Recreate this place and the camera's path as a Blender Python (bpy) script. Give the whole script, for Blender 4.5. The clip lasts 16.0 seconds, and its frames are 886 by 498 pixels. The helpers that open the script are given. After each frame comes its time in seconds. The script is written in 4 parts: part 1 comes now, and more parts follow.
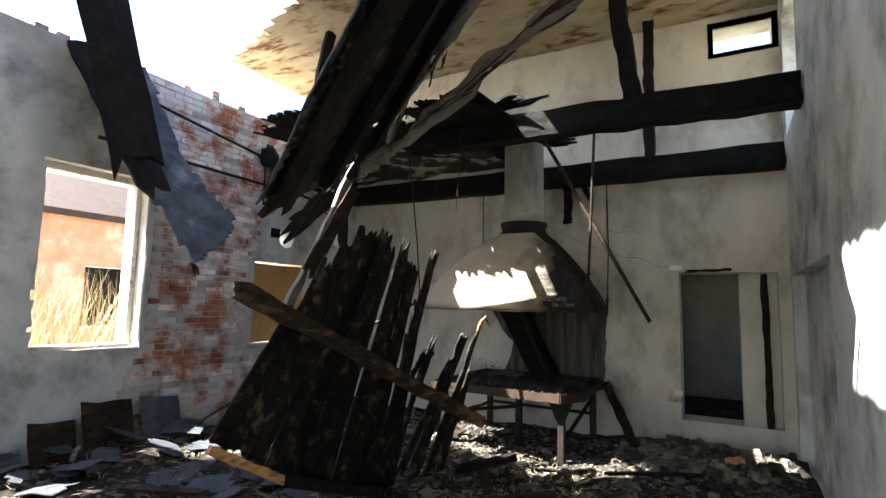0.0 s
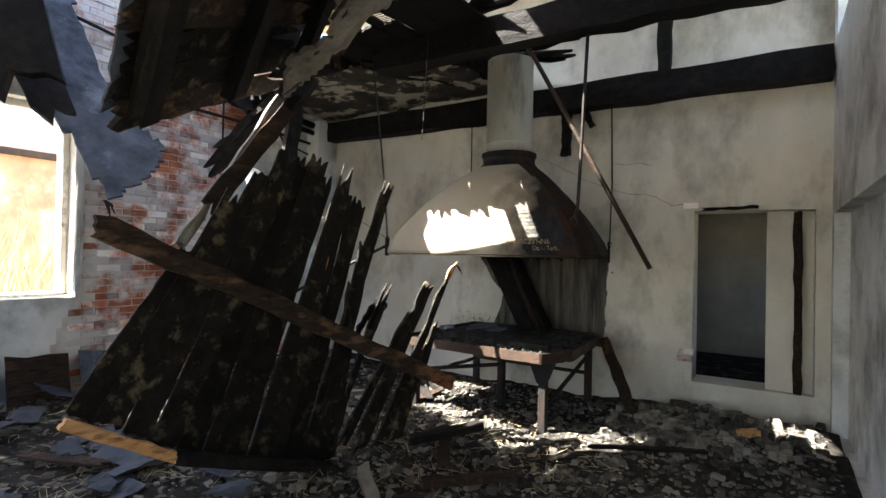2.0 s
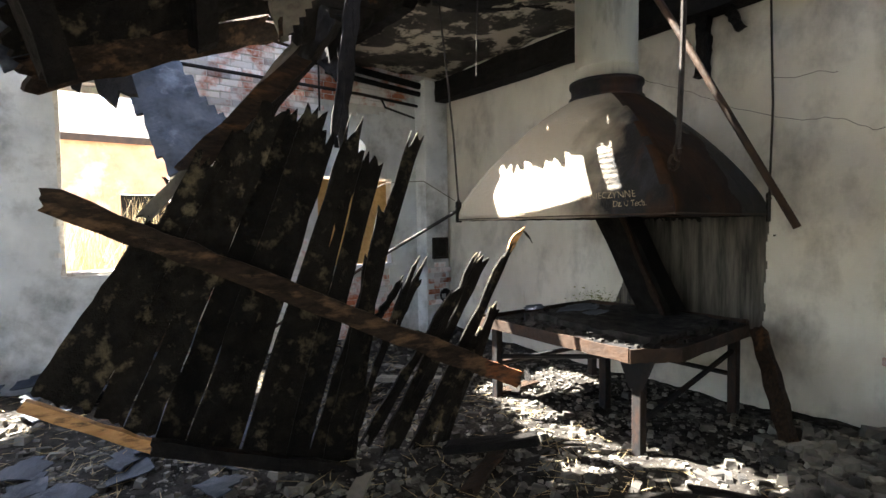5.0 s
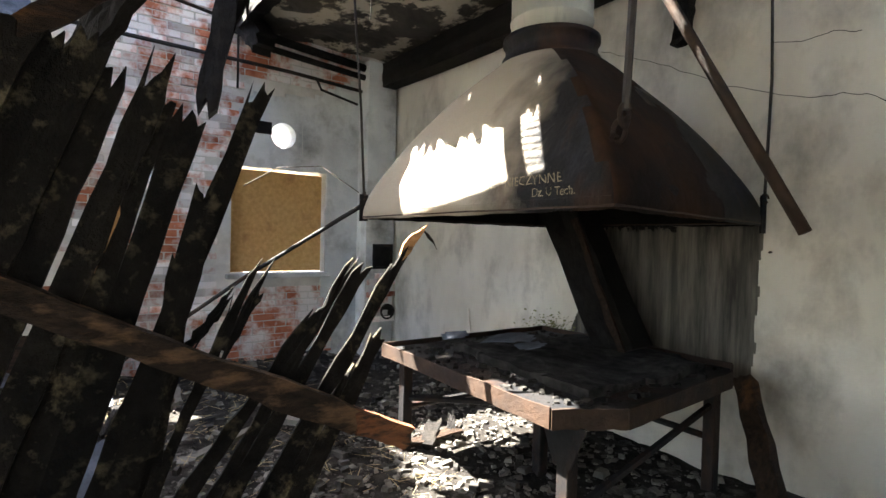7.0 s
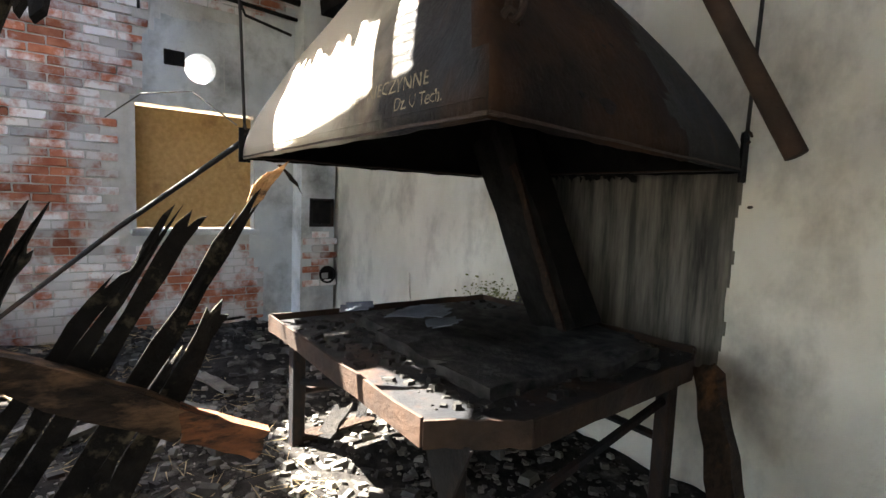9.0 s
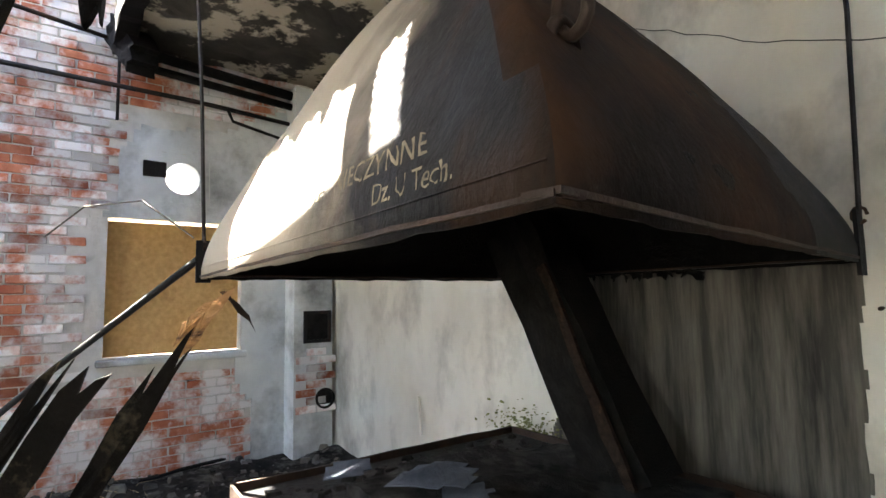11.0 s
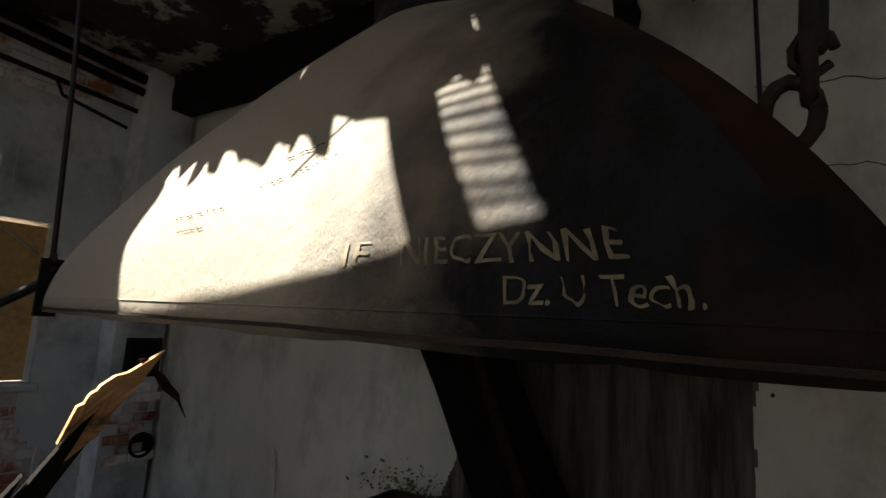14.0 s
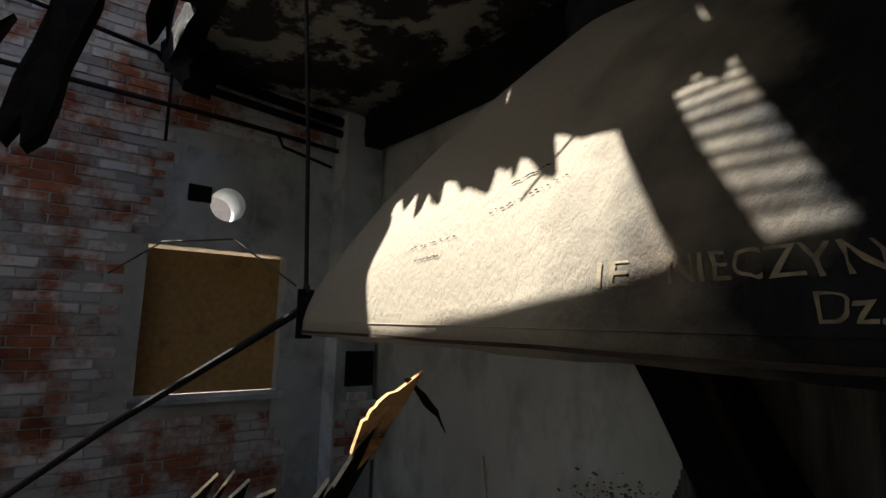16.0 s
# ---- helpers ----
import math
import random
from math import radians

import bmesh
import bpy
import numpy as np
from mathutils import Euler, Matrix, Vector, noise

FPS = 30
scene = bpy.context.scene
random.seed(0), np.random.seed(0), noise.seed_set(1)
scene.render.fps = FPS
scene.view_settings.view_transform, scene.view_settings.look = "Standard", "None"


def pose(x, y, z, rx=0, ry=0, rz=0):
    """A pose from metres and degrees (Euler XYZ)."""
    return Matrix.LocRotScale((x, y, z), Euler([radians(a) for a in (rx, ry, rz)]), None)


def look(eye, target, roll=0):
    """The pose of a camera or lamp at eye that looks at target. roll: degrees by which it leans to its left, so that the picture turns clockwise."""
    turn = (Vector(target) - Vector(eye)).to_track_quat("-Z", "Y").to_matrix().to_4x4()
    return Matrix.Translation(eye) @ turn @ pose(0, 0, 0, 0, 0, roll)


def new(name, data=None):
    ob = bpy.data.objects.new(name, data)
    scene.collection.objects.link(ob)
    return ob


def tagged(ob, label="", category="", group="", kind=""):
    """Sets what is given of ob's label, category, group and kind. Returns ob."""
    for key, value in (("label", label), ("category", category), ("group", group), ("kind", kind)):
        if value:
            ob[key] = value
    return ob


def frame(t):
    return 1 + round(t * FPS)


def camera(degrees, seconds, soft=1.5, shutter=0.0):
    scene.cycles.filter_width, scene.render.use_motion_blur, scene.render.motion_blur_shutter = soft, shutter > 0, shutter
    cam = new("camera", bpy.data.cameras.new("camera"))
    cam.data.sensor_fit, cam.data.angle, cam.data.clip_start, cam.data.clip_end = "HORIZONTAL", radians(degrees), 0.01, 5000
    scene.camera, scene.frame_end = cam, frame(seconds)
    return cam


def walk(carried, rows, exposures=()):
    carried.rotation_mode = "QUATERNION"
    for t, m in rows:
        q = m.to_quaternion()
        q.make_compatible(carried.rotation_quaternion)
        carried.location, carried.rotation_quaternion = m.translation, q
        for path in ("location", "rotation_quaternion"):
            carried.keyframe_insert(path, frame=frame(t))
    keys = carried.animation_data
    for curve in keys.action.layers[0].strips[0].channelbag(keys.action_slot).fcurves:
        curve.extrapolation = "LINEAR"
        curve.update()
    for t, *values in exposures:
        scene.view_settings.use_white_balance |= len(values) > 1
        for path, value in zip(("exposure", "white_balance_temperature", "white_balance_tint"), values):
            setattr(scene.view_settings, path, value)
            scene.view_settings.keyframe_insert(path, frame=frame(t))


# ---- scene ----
cam = camera(81.0, 16.0)
PATH = [
    (0, look((3.548, -6.958, 1.594), (2.584, -5.219, 1.808), 1.3)),
    (0.5, look((3.578, -6.695, 1.587), (2.665, -4.916, 1.654), 2.3)),
    (1, look((3.598, -6.412, 1.579), (2.638, -4.659, 1.632), 2.9)),
    (1.5, look((3.623, -6.172, 1.568), (2.628, -4.438, 1.593), 2.0)),
    (2, look((3.656, -5.908, 1.55), (2.593, -4.214, 1.572), 1.2)),
    (2.5, look((3.7, -5.621, 1.537), (2.461, -4.052, 1.589), 0.9)),
    (3, look((3.777, -5.362, 1.527), (2.322, -3.99, 1.537), -0.3)),
    (3.5, look((3.846, -5.138, 1.519), (2.322, -3.842, 1.513), -1.8)),
    (4, look((3.913, -4.947, 1.517), (2.288, -3.78, 1.492), -1.9)),
    (4.5, look((3.939, -4.752, 1.516), (2.343, -3.55, 1.435), -2.3)),
    (4.7, look((3.931, -4.661, 1.514), (2.334, -3.459, 1.427), -1.7)),
    (6.8, look((3.517, -3.467, 1.427), (1.885, -2.312, 1.376), 1.9)),
    (7, look((3.476, -3.351, 1.424), (1.871, -2.158, 1.384), 1.4)),
    (7.5, look((3.404, -3.072, 1.407), (1.813, -1.861, 1.371), 3.0)),
    (8, look((3.356, -2.861, 1.368), (1.786, -1.633, 1.214), 2.0)),
    (8.2, look((3.325, -2.802, 1.364), (1.806, -1.523, 1.123), 2.9)),
    (10.3, look((2.95, -2.216, 1.368), (1.267, -1.136, 1.351), 1.9)),
    (10.5, look((2.884, -2.199, 1.385), (1.239, -1.062, 1.421), 1.7)),
    (11, look((2.709, -2.181, 1.455), (1.108, -0.995, 1.637), -1.0)),
    (11.5, look((2.563, -2.156, 1.497), (0.996, -0.929, 1.69), -3.3)),
    (12, look((2.476, -2.141, 1.528), (0.96, -0.862, 1.784), -1.8)),
    (12.5, look((2.435, -2.159, 1.548), (0.973, -0.832, 1.867), 2.3)),
    (13, look((2.38, -2.228, 1.565), (1.053, -0.765, 1.88), 2.4)),
    (13.5, look((2.309, -2.283, 1.575), (1.138, -0.689, 1.87), 2.2)),
    (14, look((2.26, -2.35, 1.575), (1.147, -0.714, 1.866), 3.4)),
    (14.5, look((2.233, -2.435, 1.572), (1.059, -0.843, 1.865), 2.9)),
    (15, look((2.24, -2.445, 1.565), (0.926, -0.975, 1.901), 3.0)),
    (15.5, look((2.258, -2.448, 1.576), (0.807, -1.106, 1.884), 2.0)),
    (16, look((2.17, -2.452, 1.595), (0.592, -1.257, 1.881), 1.4)),
]
walk(cam, PATH, [(0.0, 3.5), (2.0, 3.95), (4.7, 4.2), (7.0, 4.5), (8.0, 4.45), (11.5, 5.1), (12.5, 4.1), (13.5, 2.65), (14.5, 1.85), (16.0, 1.65)])

# ---------------------------------------------------------------- world and light
world = bpy.data.worlds.new("sky")
scene.world = world
world.use_nodes = True
wn = world.node_tree
sky = wn.nodes.new("ShaderNodeTexSky")
sky.sky_type = 'NISHITA'
sky.sun_disc = False
SUN_FROM = Vector((-0.62, -0.45, 1.0)).normalized()
sky.sun_elevation = math.asin(SUN_FROM.z)
sky.sun_rotation = math.atan2(SUN_FROM.x, SUN_FROM.y)
sky.dust_density = 1.6
wn.links.new(sky.outputs[0], wn.nodes["Background"].inputs[0])
wn.nodes["Background"].inputs[1].default_value = 0.075
sun = new("sun", bpy.data.lights.new("sun", 'SUN'))
sun.data.energy = 5.0
sun.data.angle = radians(0.5)
sun.data.color = (1.0, 0.95, 0.86)
sun.matrix_world = look(SUN_FROM * 30, (0, 0, 0))


# ---------------------------------------------------------------- materials
def surf(name, dark, light, scale=4.0, rough=0.85, bump=0.3, metal=0.0, spot=None, spot_scale=1.5, spot_amount=0.5,
         stretch=(1, 1, 1), vary=0.0, bump_scale=30.0, edge=0.08, gloss=0.5, placed=False):
    m = bpy.data.materials.new(name)
    m.use_nodes = True
    nt = m.node_tree
    b = nt.nodes["Principled BSDF"]
    tc = nt.nodes.new("ShaderNodeTexCoord")
    mp = nt.nodes.new("ShaderNodeMapping")
    mp.inputs["Scale"].default_value = stretch
    if placed:
        nt.links.new(nt.nodes.new("ShaderNodeNewGeometry").outputs["Position"], mp.inputs[0])
    else:
        nt.links.new(tc.outputs["Object"], mp.inputs[0])

    def noise_node(sc, detail=8.0, r=0.6):
        n = nt.nodes.new("ShaderNodeTexNoise")
        n.inputs["Scale"].default_value = sc
        n.inputs["Detail"].default_value = detail
        n.inputs["Roughness"].default_value = r
        nt.links.new(mp.outputs[0], n.inputs["Vector"])
        return n

    def ramp(src, lo, hi, c0, c1):
        r = nt.nodes.new("ShaderNodeValToRGB")
        r.color_ramp.elements[0].position, r.color_ramp.elements[1].position = lo, hi
        r.color_ramp.elements[0].color, r.color_ramp.elements[1].color = (*c0, 1), (*c1, 1)
        nt.links.new(src, r.inputs[0])
        return r

    col = ramp(noise_node(scale).outputs[0], 0.3, 0.7, dark, light).outputs[0]
    if spot:
        mask = ramp(noise_node(spot_scale, 6.0, 0.65).outputs[0], 1 - spot_amount - edge, 1 - spot_amount + edge, (0, 0, 0), (1, 1, 1))
        mix = nt.nodes.new("ShaderNodeMixRGB")
        nt.links.new(mask.outputs[0], mix.inputs[0])
        nt.links.new(col, mix.inputs[1])
        mix.inputs[2].default_value = (*spot, 1)
        col = mix.outputs[0]
    if vary:
        oi = nt.nodes.new("ShaderNodeObjectInfo")
        rr = ramp(oi.outputs["Random"], 0.0, 1.0, (1 - vary,) * 3, (1 + vary * 0.4,) * 3)
        mul = nt.nodes.new("ShaderNodeMixRGB")
        mul.blend_type = 'MULTIPLY'
        mul.inputs[0].default_value = 1.0
        nt.links.new(col, mul.inputs[1])
        nt.links.new(rr.outputs[0], mul.inputs[2])
        col = mul.outputs[0]
    nt.links.new(col, b.inputs["Base Color"])
    b.inputs["Metallic"].default_value = metal
    b.inputs["Specular IOR Level"].default_value = gloss
    fine = noise_node(bump_scale, 6.0, 0.7)
    rmap = nt.nodes.new("ShaderNodeMapRange")
    rmap.inputs[3].default_value, rmap.inputs[4].default_value = max(0.05, rough - 0.15), min(1.0, rough + 0.12)
    nt.links.new(fine.outputs[0], rmap.inputs[0])
    nt.links.new(rmap.outputs[0], b.inputs["Roughness"])
    bp = nt.nodes.new("ShaderNodeBump")
    bp.inputs["Strength"].default_value = bump
    bp.inputs["Distance"].default_value = 0.02
    nt.links.new(fine.outputs[0], bp.inputs["Height"])
    nt.links.new(bp.outputs[0], b.inputs["Normal"])
    return m


M_PLASTER = surf("old_plaster", (0.56, 0.53, 0.46), (0.76, 0.73, 0.65), 1.6, 0.9, 0.25, spot=(0.22, 0.2, 0.17), spot_scale=1.3, spot_amount=0.38, edge=0.12, stretch=(1.1, 1, 0.7))
M_PLASTER_W = surf("pale_plaster", (0.5, 0.52, 0.53), (0.76, 0.77, 0.76), 2.2, 0.9, 0.35, spot=(0.15, 0.15, 0.14), spot_scale=1.6, spot_amount=0.40, edge=0.13)
M_SOOT_PLASTER = surf("sooty_plaster", (0.02, 0.018, 0.015), (0.07, 0.06, 0.05), 3.0, 0.95, 0.4, spot=(0.5, 0.45, 0.36), spot_scale=2.6, spot_amount=0.46, edge=0.03)
M_STAIN_CEIL = surf("stained_ceiling", (0.34, 0.28, 0.17), (0.52, 0.44, 0.3), 1.3, 0.9, 0.3, spot=(0.13, 0.06, 0.02), spot_scale=2.0, spot_amount=0.42, edge=0.06, stretch=(1, 2.5, 1))
M_MORTAR = surf("mortar", (0.48, 0.46, 0.43), (0.7, 0.68, 0.65), 5.0, 0.95, 0.5)
M_BRICK = surf("brick", (0.36, 0.10, 0.05), (0.62, 0.26, 0.16), 7.0, 0.92, 0.5, spot=(0.84, 0.80, 0.79), spot_scale=2.6, spot_amount=0.515, vary=0.5, gloss=0.2, edge=0.06, placed=True)
M_CHAR = surf("charred_wood", (0.003, 0.0028, 0.0025), (0.013, 0.011, 0.010), 14.0, 0.7, 0.9, spot=(0.024, 0.02, 0.016), spot_scale=5.0, spot_amount=0.36, vary=0.5, gloss=0.15, bump_scale=45.0, edge=0.12)
M_CHAR_B = surf("scorched_wood", (0.008, 0.005, 0.004), (0.05, 0.03, 0.018), 9.0, 0.75, 0.9, stretch=(4, 1, 4), spot=(0.16, 0.075, 0.03), spot_scale=1.6, spot_amount=0.36, gloss=0.2)
M_PLANK = surf("mottled_burnt_plank", (0.004, 0.0035, 0.003), (0.018, 0.015, 0.012), 10.0, 0.75, 0.9, spot=(0.12, 0.098, 0.06), spot_scale=8.0, spot_amount=0.385, vary=0.5, gloss=0.12, bump_scale=45.0, edge=0.07)
M_BRACE = surf("scorched_brace", (0.008, 0.005, 0.004), (0.05, 0.032, 0.02), 7.0, 0.75, 0.9, stretch=(4, 1, 4), spot=(0.17, 0.1, 0.055), spot_scale=3.0, spot_amount=0.4, gloss=0.2)
M_WOOD = surf("raw_wood", (0.42, 0.2, 0.07), (0.62, 0.36, 0.16), 6.0, 0.75, 0.4, stretch=(5, 1, 5), spot=(0.06, 0.03, 0.02), spot_scale=5.0, spot_amount=0.38)
M_EMBER = surf("charred_orange_wood", (0.10, 0.034, 0.012), (0.27, 0.10, 0.035), 6.0, 0.75, 0.5, stretch=(5, 1, 5), spot=(0.03, 0.014, 0.008), spot_scale=5.0, spot_amount=0.46)
M_MOSS = surf("green_moss", (0.10, 0.11, 0.03), (0.24, 0.25, 0.09), 25.0, 0.95, 0.8)
M_PALE_WOOD = surf("weathered_wood", (0.09, 0.08, 0.065), (0.22, 0.2, 0.165), 8.0, 0.8, 0.4, spot=(0.05, 0.04, 0.035), spot_scale=4.0, spot_amount=0.4)
M_RUST = surf("burnt_steel", (0.004, 0.0045, 0.006), (0.017, 0.0155, 0.015), 5.0, 0.65, 0.35, metal=0.0, spot=(0.045, 0.021, 0.011), spot_scale=4.5, spot_amount=0.40, edge=0.1, stretch=(1, 1, 0.5), gloss=0.25)


def sunlit_side(mat_, lo, hi, colour):
    """Pale colour over one end of a thing, from x = lo (full) to hi (none), with a ragged border; paints in the sun's
    brightness.
    """
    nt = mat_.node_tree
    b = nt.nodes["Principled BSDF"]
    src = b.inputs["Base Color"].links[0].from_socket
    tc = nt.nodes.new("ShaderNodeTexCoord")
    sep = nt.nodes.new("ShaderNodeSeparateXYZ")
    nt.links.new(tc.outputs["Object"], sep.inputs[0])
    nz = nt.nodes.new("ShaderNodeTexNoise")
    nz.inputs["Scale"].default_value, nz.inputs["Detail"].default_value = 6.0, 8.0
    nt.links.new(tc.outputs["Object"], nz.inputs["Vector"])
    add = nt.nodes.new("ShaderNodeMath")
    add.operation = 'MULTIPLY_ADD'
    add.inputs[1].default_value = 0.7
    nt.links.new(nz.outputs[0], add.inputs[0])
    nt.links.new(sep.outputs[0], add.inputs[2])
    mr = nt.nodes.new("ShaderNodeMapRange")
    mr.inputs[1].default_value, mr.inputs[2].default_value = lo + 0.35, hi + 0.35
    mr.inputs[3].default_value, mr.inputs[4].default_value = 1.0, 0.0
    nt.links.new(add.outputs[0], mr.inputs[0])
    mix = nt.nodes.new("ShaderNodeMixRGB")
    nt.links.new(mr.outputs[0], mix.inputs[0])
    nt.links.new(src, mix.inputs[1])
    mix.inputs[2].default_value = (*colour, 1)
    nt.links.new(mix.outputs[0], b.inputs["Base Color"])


M_HOOD = surf("sunlit_end_burnt_steel", (0.004, 0.0045, 0.006), (0.015, 0.0145, 0.0145), 4.0, 0.6, 0.45, spot=(0.028, 0.034, 0.046), spot_scale=3.2, spot_amount=0.36, edge=0.12, stretch=(1, 1, 0.6), gloss=0.14, bump_scale=55.0)


def rust_runs(mat_, colour, amount):
    """Brown rust that has run down a steel sheet in uneven streaks."""
    nt = mat_.node_tree
    b = nt.nodes["Principled BSDF"]
    src = b.inputs["Base Color"].links[0].from_socket
    tc = nt.nodes.new("ShaderNodeTexCoord")
    mp = nt.nodes.new("ShaderNodeMapping")
    mp.inputs["Scale"].default_value = (9.0, 9.0, 1.6)
    nz = nt.nodes.new("ShaderNodeTexNoise")
    nz.inputs["Scale"].default_value, nz.inputs["Detail"].default_value = 1.0, 9.0
    rp = nt.nodes.new("ShaderNodeValToRGB")
    rp.color_ramp.elements[0].position, rp.color_ramp.elements[1].position = 1 - amount - 0.08, 1 - amount + 0.12
    mix = nt.nodes.new("ShaderNodeMixRGB")
    nt.links.new(tc.outputs["Object"], mp.inputs[0])
    nt.links.new(mp.outputs[0], nz.inputs["Vector"])
    nt.links.new(nz.outputs[0], rp.inputs[0])
    nt.links.new(rp.outputs[0], mix.inputs[0])
    nt.links.new(src, mix.inputs[1])
    mix.inputs[2].default_value = (*colour, 1)
    nt.links.new(mix.outputs[0], b.inputs["Base Color"])


rust_runs(M_HOOD, (0.042, 0.021, 0.011), 0.38)
# Paler where the sun strikes: brightness of the lit patch put into the colour.
sunlit_side(M_HOOD, 1.5, 1.95, (0.34, 0.30, 0.235))
M_RUST2 = surf("rusty_iron", (0.016, 0.011, 0.008), (0.06, 0.032, 0.018), 8.0, 0.7, 0.4, metal=0.3)
M_RUST_OR = surf("orange_rust", (0.007, 0.006, 0.006), (0.026, 0.016, 0.011), 4.0, 0.8, 0.3, spot=(0.055, 0.024, 0.010), spot_scale=3.0, spot_amount=0.42, edge=0.14, gloss=0.12)
M_SOOT_STREAK = surf("streaky_soot", (0.010, 0.009, 0.008), (0.07, 0.064, 0.054), 2.0, 0.95, 0.3, spot=(0.24, 0.22, 0.18), spot_scale=3.0, spot_amount=0.40, edge=0.2, stretch=(4.0, 1, 0.35))
M_ASH = surf("black_ash", (0.008, 0.008, 0.008), (0.05, 0.047, 0.043), 12.0, 0.95, 0.8, spot=(0.065, 0.062, 0.057), spot_scale=6.0, spot_amount=0.38, gloss=0.1)
M_ZINC = surf("galvanised_sheet", (0.42, 0.41, 0.33), (0.62, 0.6, 0.5), 3.0, 0.4, 0.08, metal=0.3, spot=(0.1, 0.085, 0.06), spot_scale=2.0, spot_amount=0.38, stretch=(1, 1, 0.3))
M_FELT = surf("roofing_felt", (0.035, 0.042, 0.055), (0.11, 0.125, 0.155), 5.0, 0.8, 0.7, gloss=0.25, spot=(0.2, 0.22, 0.26), spot_scale=4.0, spot_amount=0.36, bump_scale=14.0)
# Darker version of the roofing felt for the floor scraps.
M_SLATE = surf("dark_felt", (0.018, 0.022, 0.03), (0.055, 0.063, 0.082), 5.0, 0.75, 0.7, gloss=0.3, spot=(0.10, 0.11, 0.13), spot_scale=4.0, spot_amount=0.32, bump_scale=14.0)
M_RUBBLE = surf("ash_rubble", (0.006, 0.005, 0.005), (0.04, 0.036, 0.031), 9.0, 0.95, 1.0, spot=(0.14, 0.13, 0.115), spot_scale=5.0, spot_amount=0.37, gloss=0.1, bump_scale=22.0)
M_CHIP = surf("plaster_chips", (0.02, 0.018, 0.016), (0.27, 0.25, 0.215), 3.5, 0.95, 0.4)
M_STRAW = surf("straw", (0.22, 0.16, 0.08), (0.4, 0.32, 0.18), 6.0, 0.9, 0.1)
M_OSB = surf("particle_board", (0.5, 0.29, 0.1), (0.68, 0.43, 0.17), 22.0, 0.7, 0.2, spot=(0.34, 0.18, 0.06), spot_scale=3.0, spot_amount=0.36)
M_PAINTWOOD = surf("white_window_paint", (0.55, 0.5, 0.42), (0.8, 0.77, 0.7), 5.0, 0.6, 0.2, spot=(0.25, 0.17, 0.09), spot_scale=5.0, spot_amount=0.38)
M_CHALK = surf("chalk_paint", (0.1, 0.08, 0.05), (0.36, 0.3, 0.2), 30.0, 0.9, 0.1)
M_OUTBRICK = surf("far_brick", (0.42, 0.2, 0.12), (0.6, 0.32, 0.2), 3.0, 0.9, 0.3, spot=(0.7, 0.55, 0.45), spot_scale=0.8, spot_amount=0.4)
M_GROUND = surf("dry_ground", (0.14, 0.12, 0.07), (0.3, 0.26, 0.17), 1.2, 0.95, 0.6)
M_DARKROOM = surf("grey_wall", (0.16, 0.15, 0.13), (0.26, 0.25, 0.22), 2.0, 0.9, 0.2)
M_WIRE = surf("wire", (0.02, 0.018, 0.016), (0.06, 0.05, 0.045), 20.0, 0.5, 0.1, metal=0.6)


# ---------------------------------------------------------------- builders
def mesh_object(name, bm, material, parent=None, label="", smooth=False):
    bmesh.ops.recalc_face_normals(bm, faces=bm.faces[:])
    me = bpy.data.meshes.new(name)
    bm.to_mesh(me)
    bm.free()
    if smooth:
        me.polygons.foreach_set("use_smooth", [True] * len(me.polygons))
    me.materials.append(material)
    ob = new(name, me)
    if parent:
        ob.parent = parent
    if label:
        ob["label"] = label
    return ob


def part(name, bm, material, parent, label="", smooth=False):
    return mesh_object(name, bm, material, parent, label, smooth)


def thing(name, at, label, category, group="", kind=""):
    ob = new(name)
    ob.empty_display_size = 0.1
    ob.location = at
    bpy.context.view_layer.update()
    return tagged(ob, label, category, group, kind)


def own(ob, parent):
    """Hang ob, whose mesh is in world coordinates, under parent, which stands at a plain place."""
    ob.parent = parent
    ob.matrix_parent_inverse = Matrix.Translation(-Vector(parent.location))
    return ob


def add_box(bm, lo, hi):
    lo, hi = Vector(lo), Vector(hi)
    vs = [bm.verts.new((x, y, z)) for x in (lo.x, hi.x) for y in (lo.y, hi.y) for z in (lo.z, hi.z)]
    for f in ((0, 1, 3, 2), (4, 6, 7, 5), (0, 4, 5, 1), (2, 3, 7, 6), (0, 2, 6, 4), (1, 5, 7, 3)):
        bm.faces.new([vs[i] for i in f])


def box(lo, hi, bevel=0.0):
    bm = bmesh.new()
    add_box(bm, lo, hi)
    if bevel:
        bmesh.ops.bevel(bm, geom=bm.edges[:], offset=bevel, segments=1, affect='EDGES')
    return bm


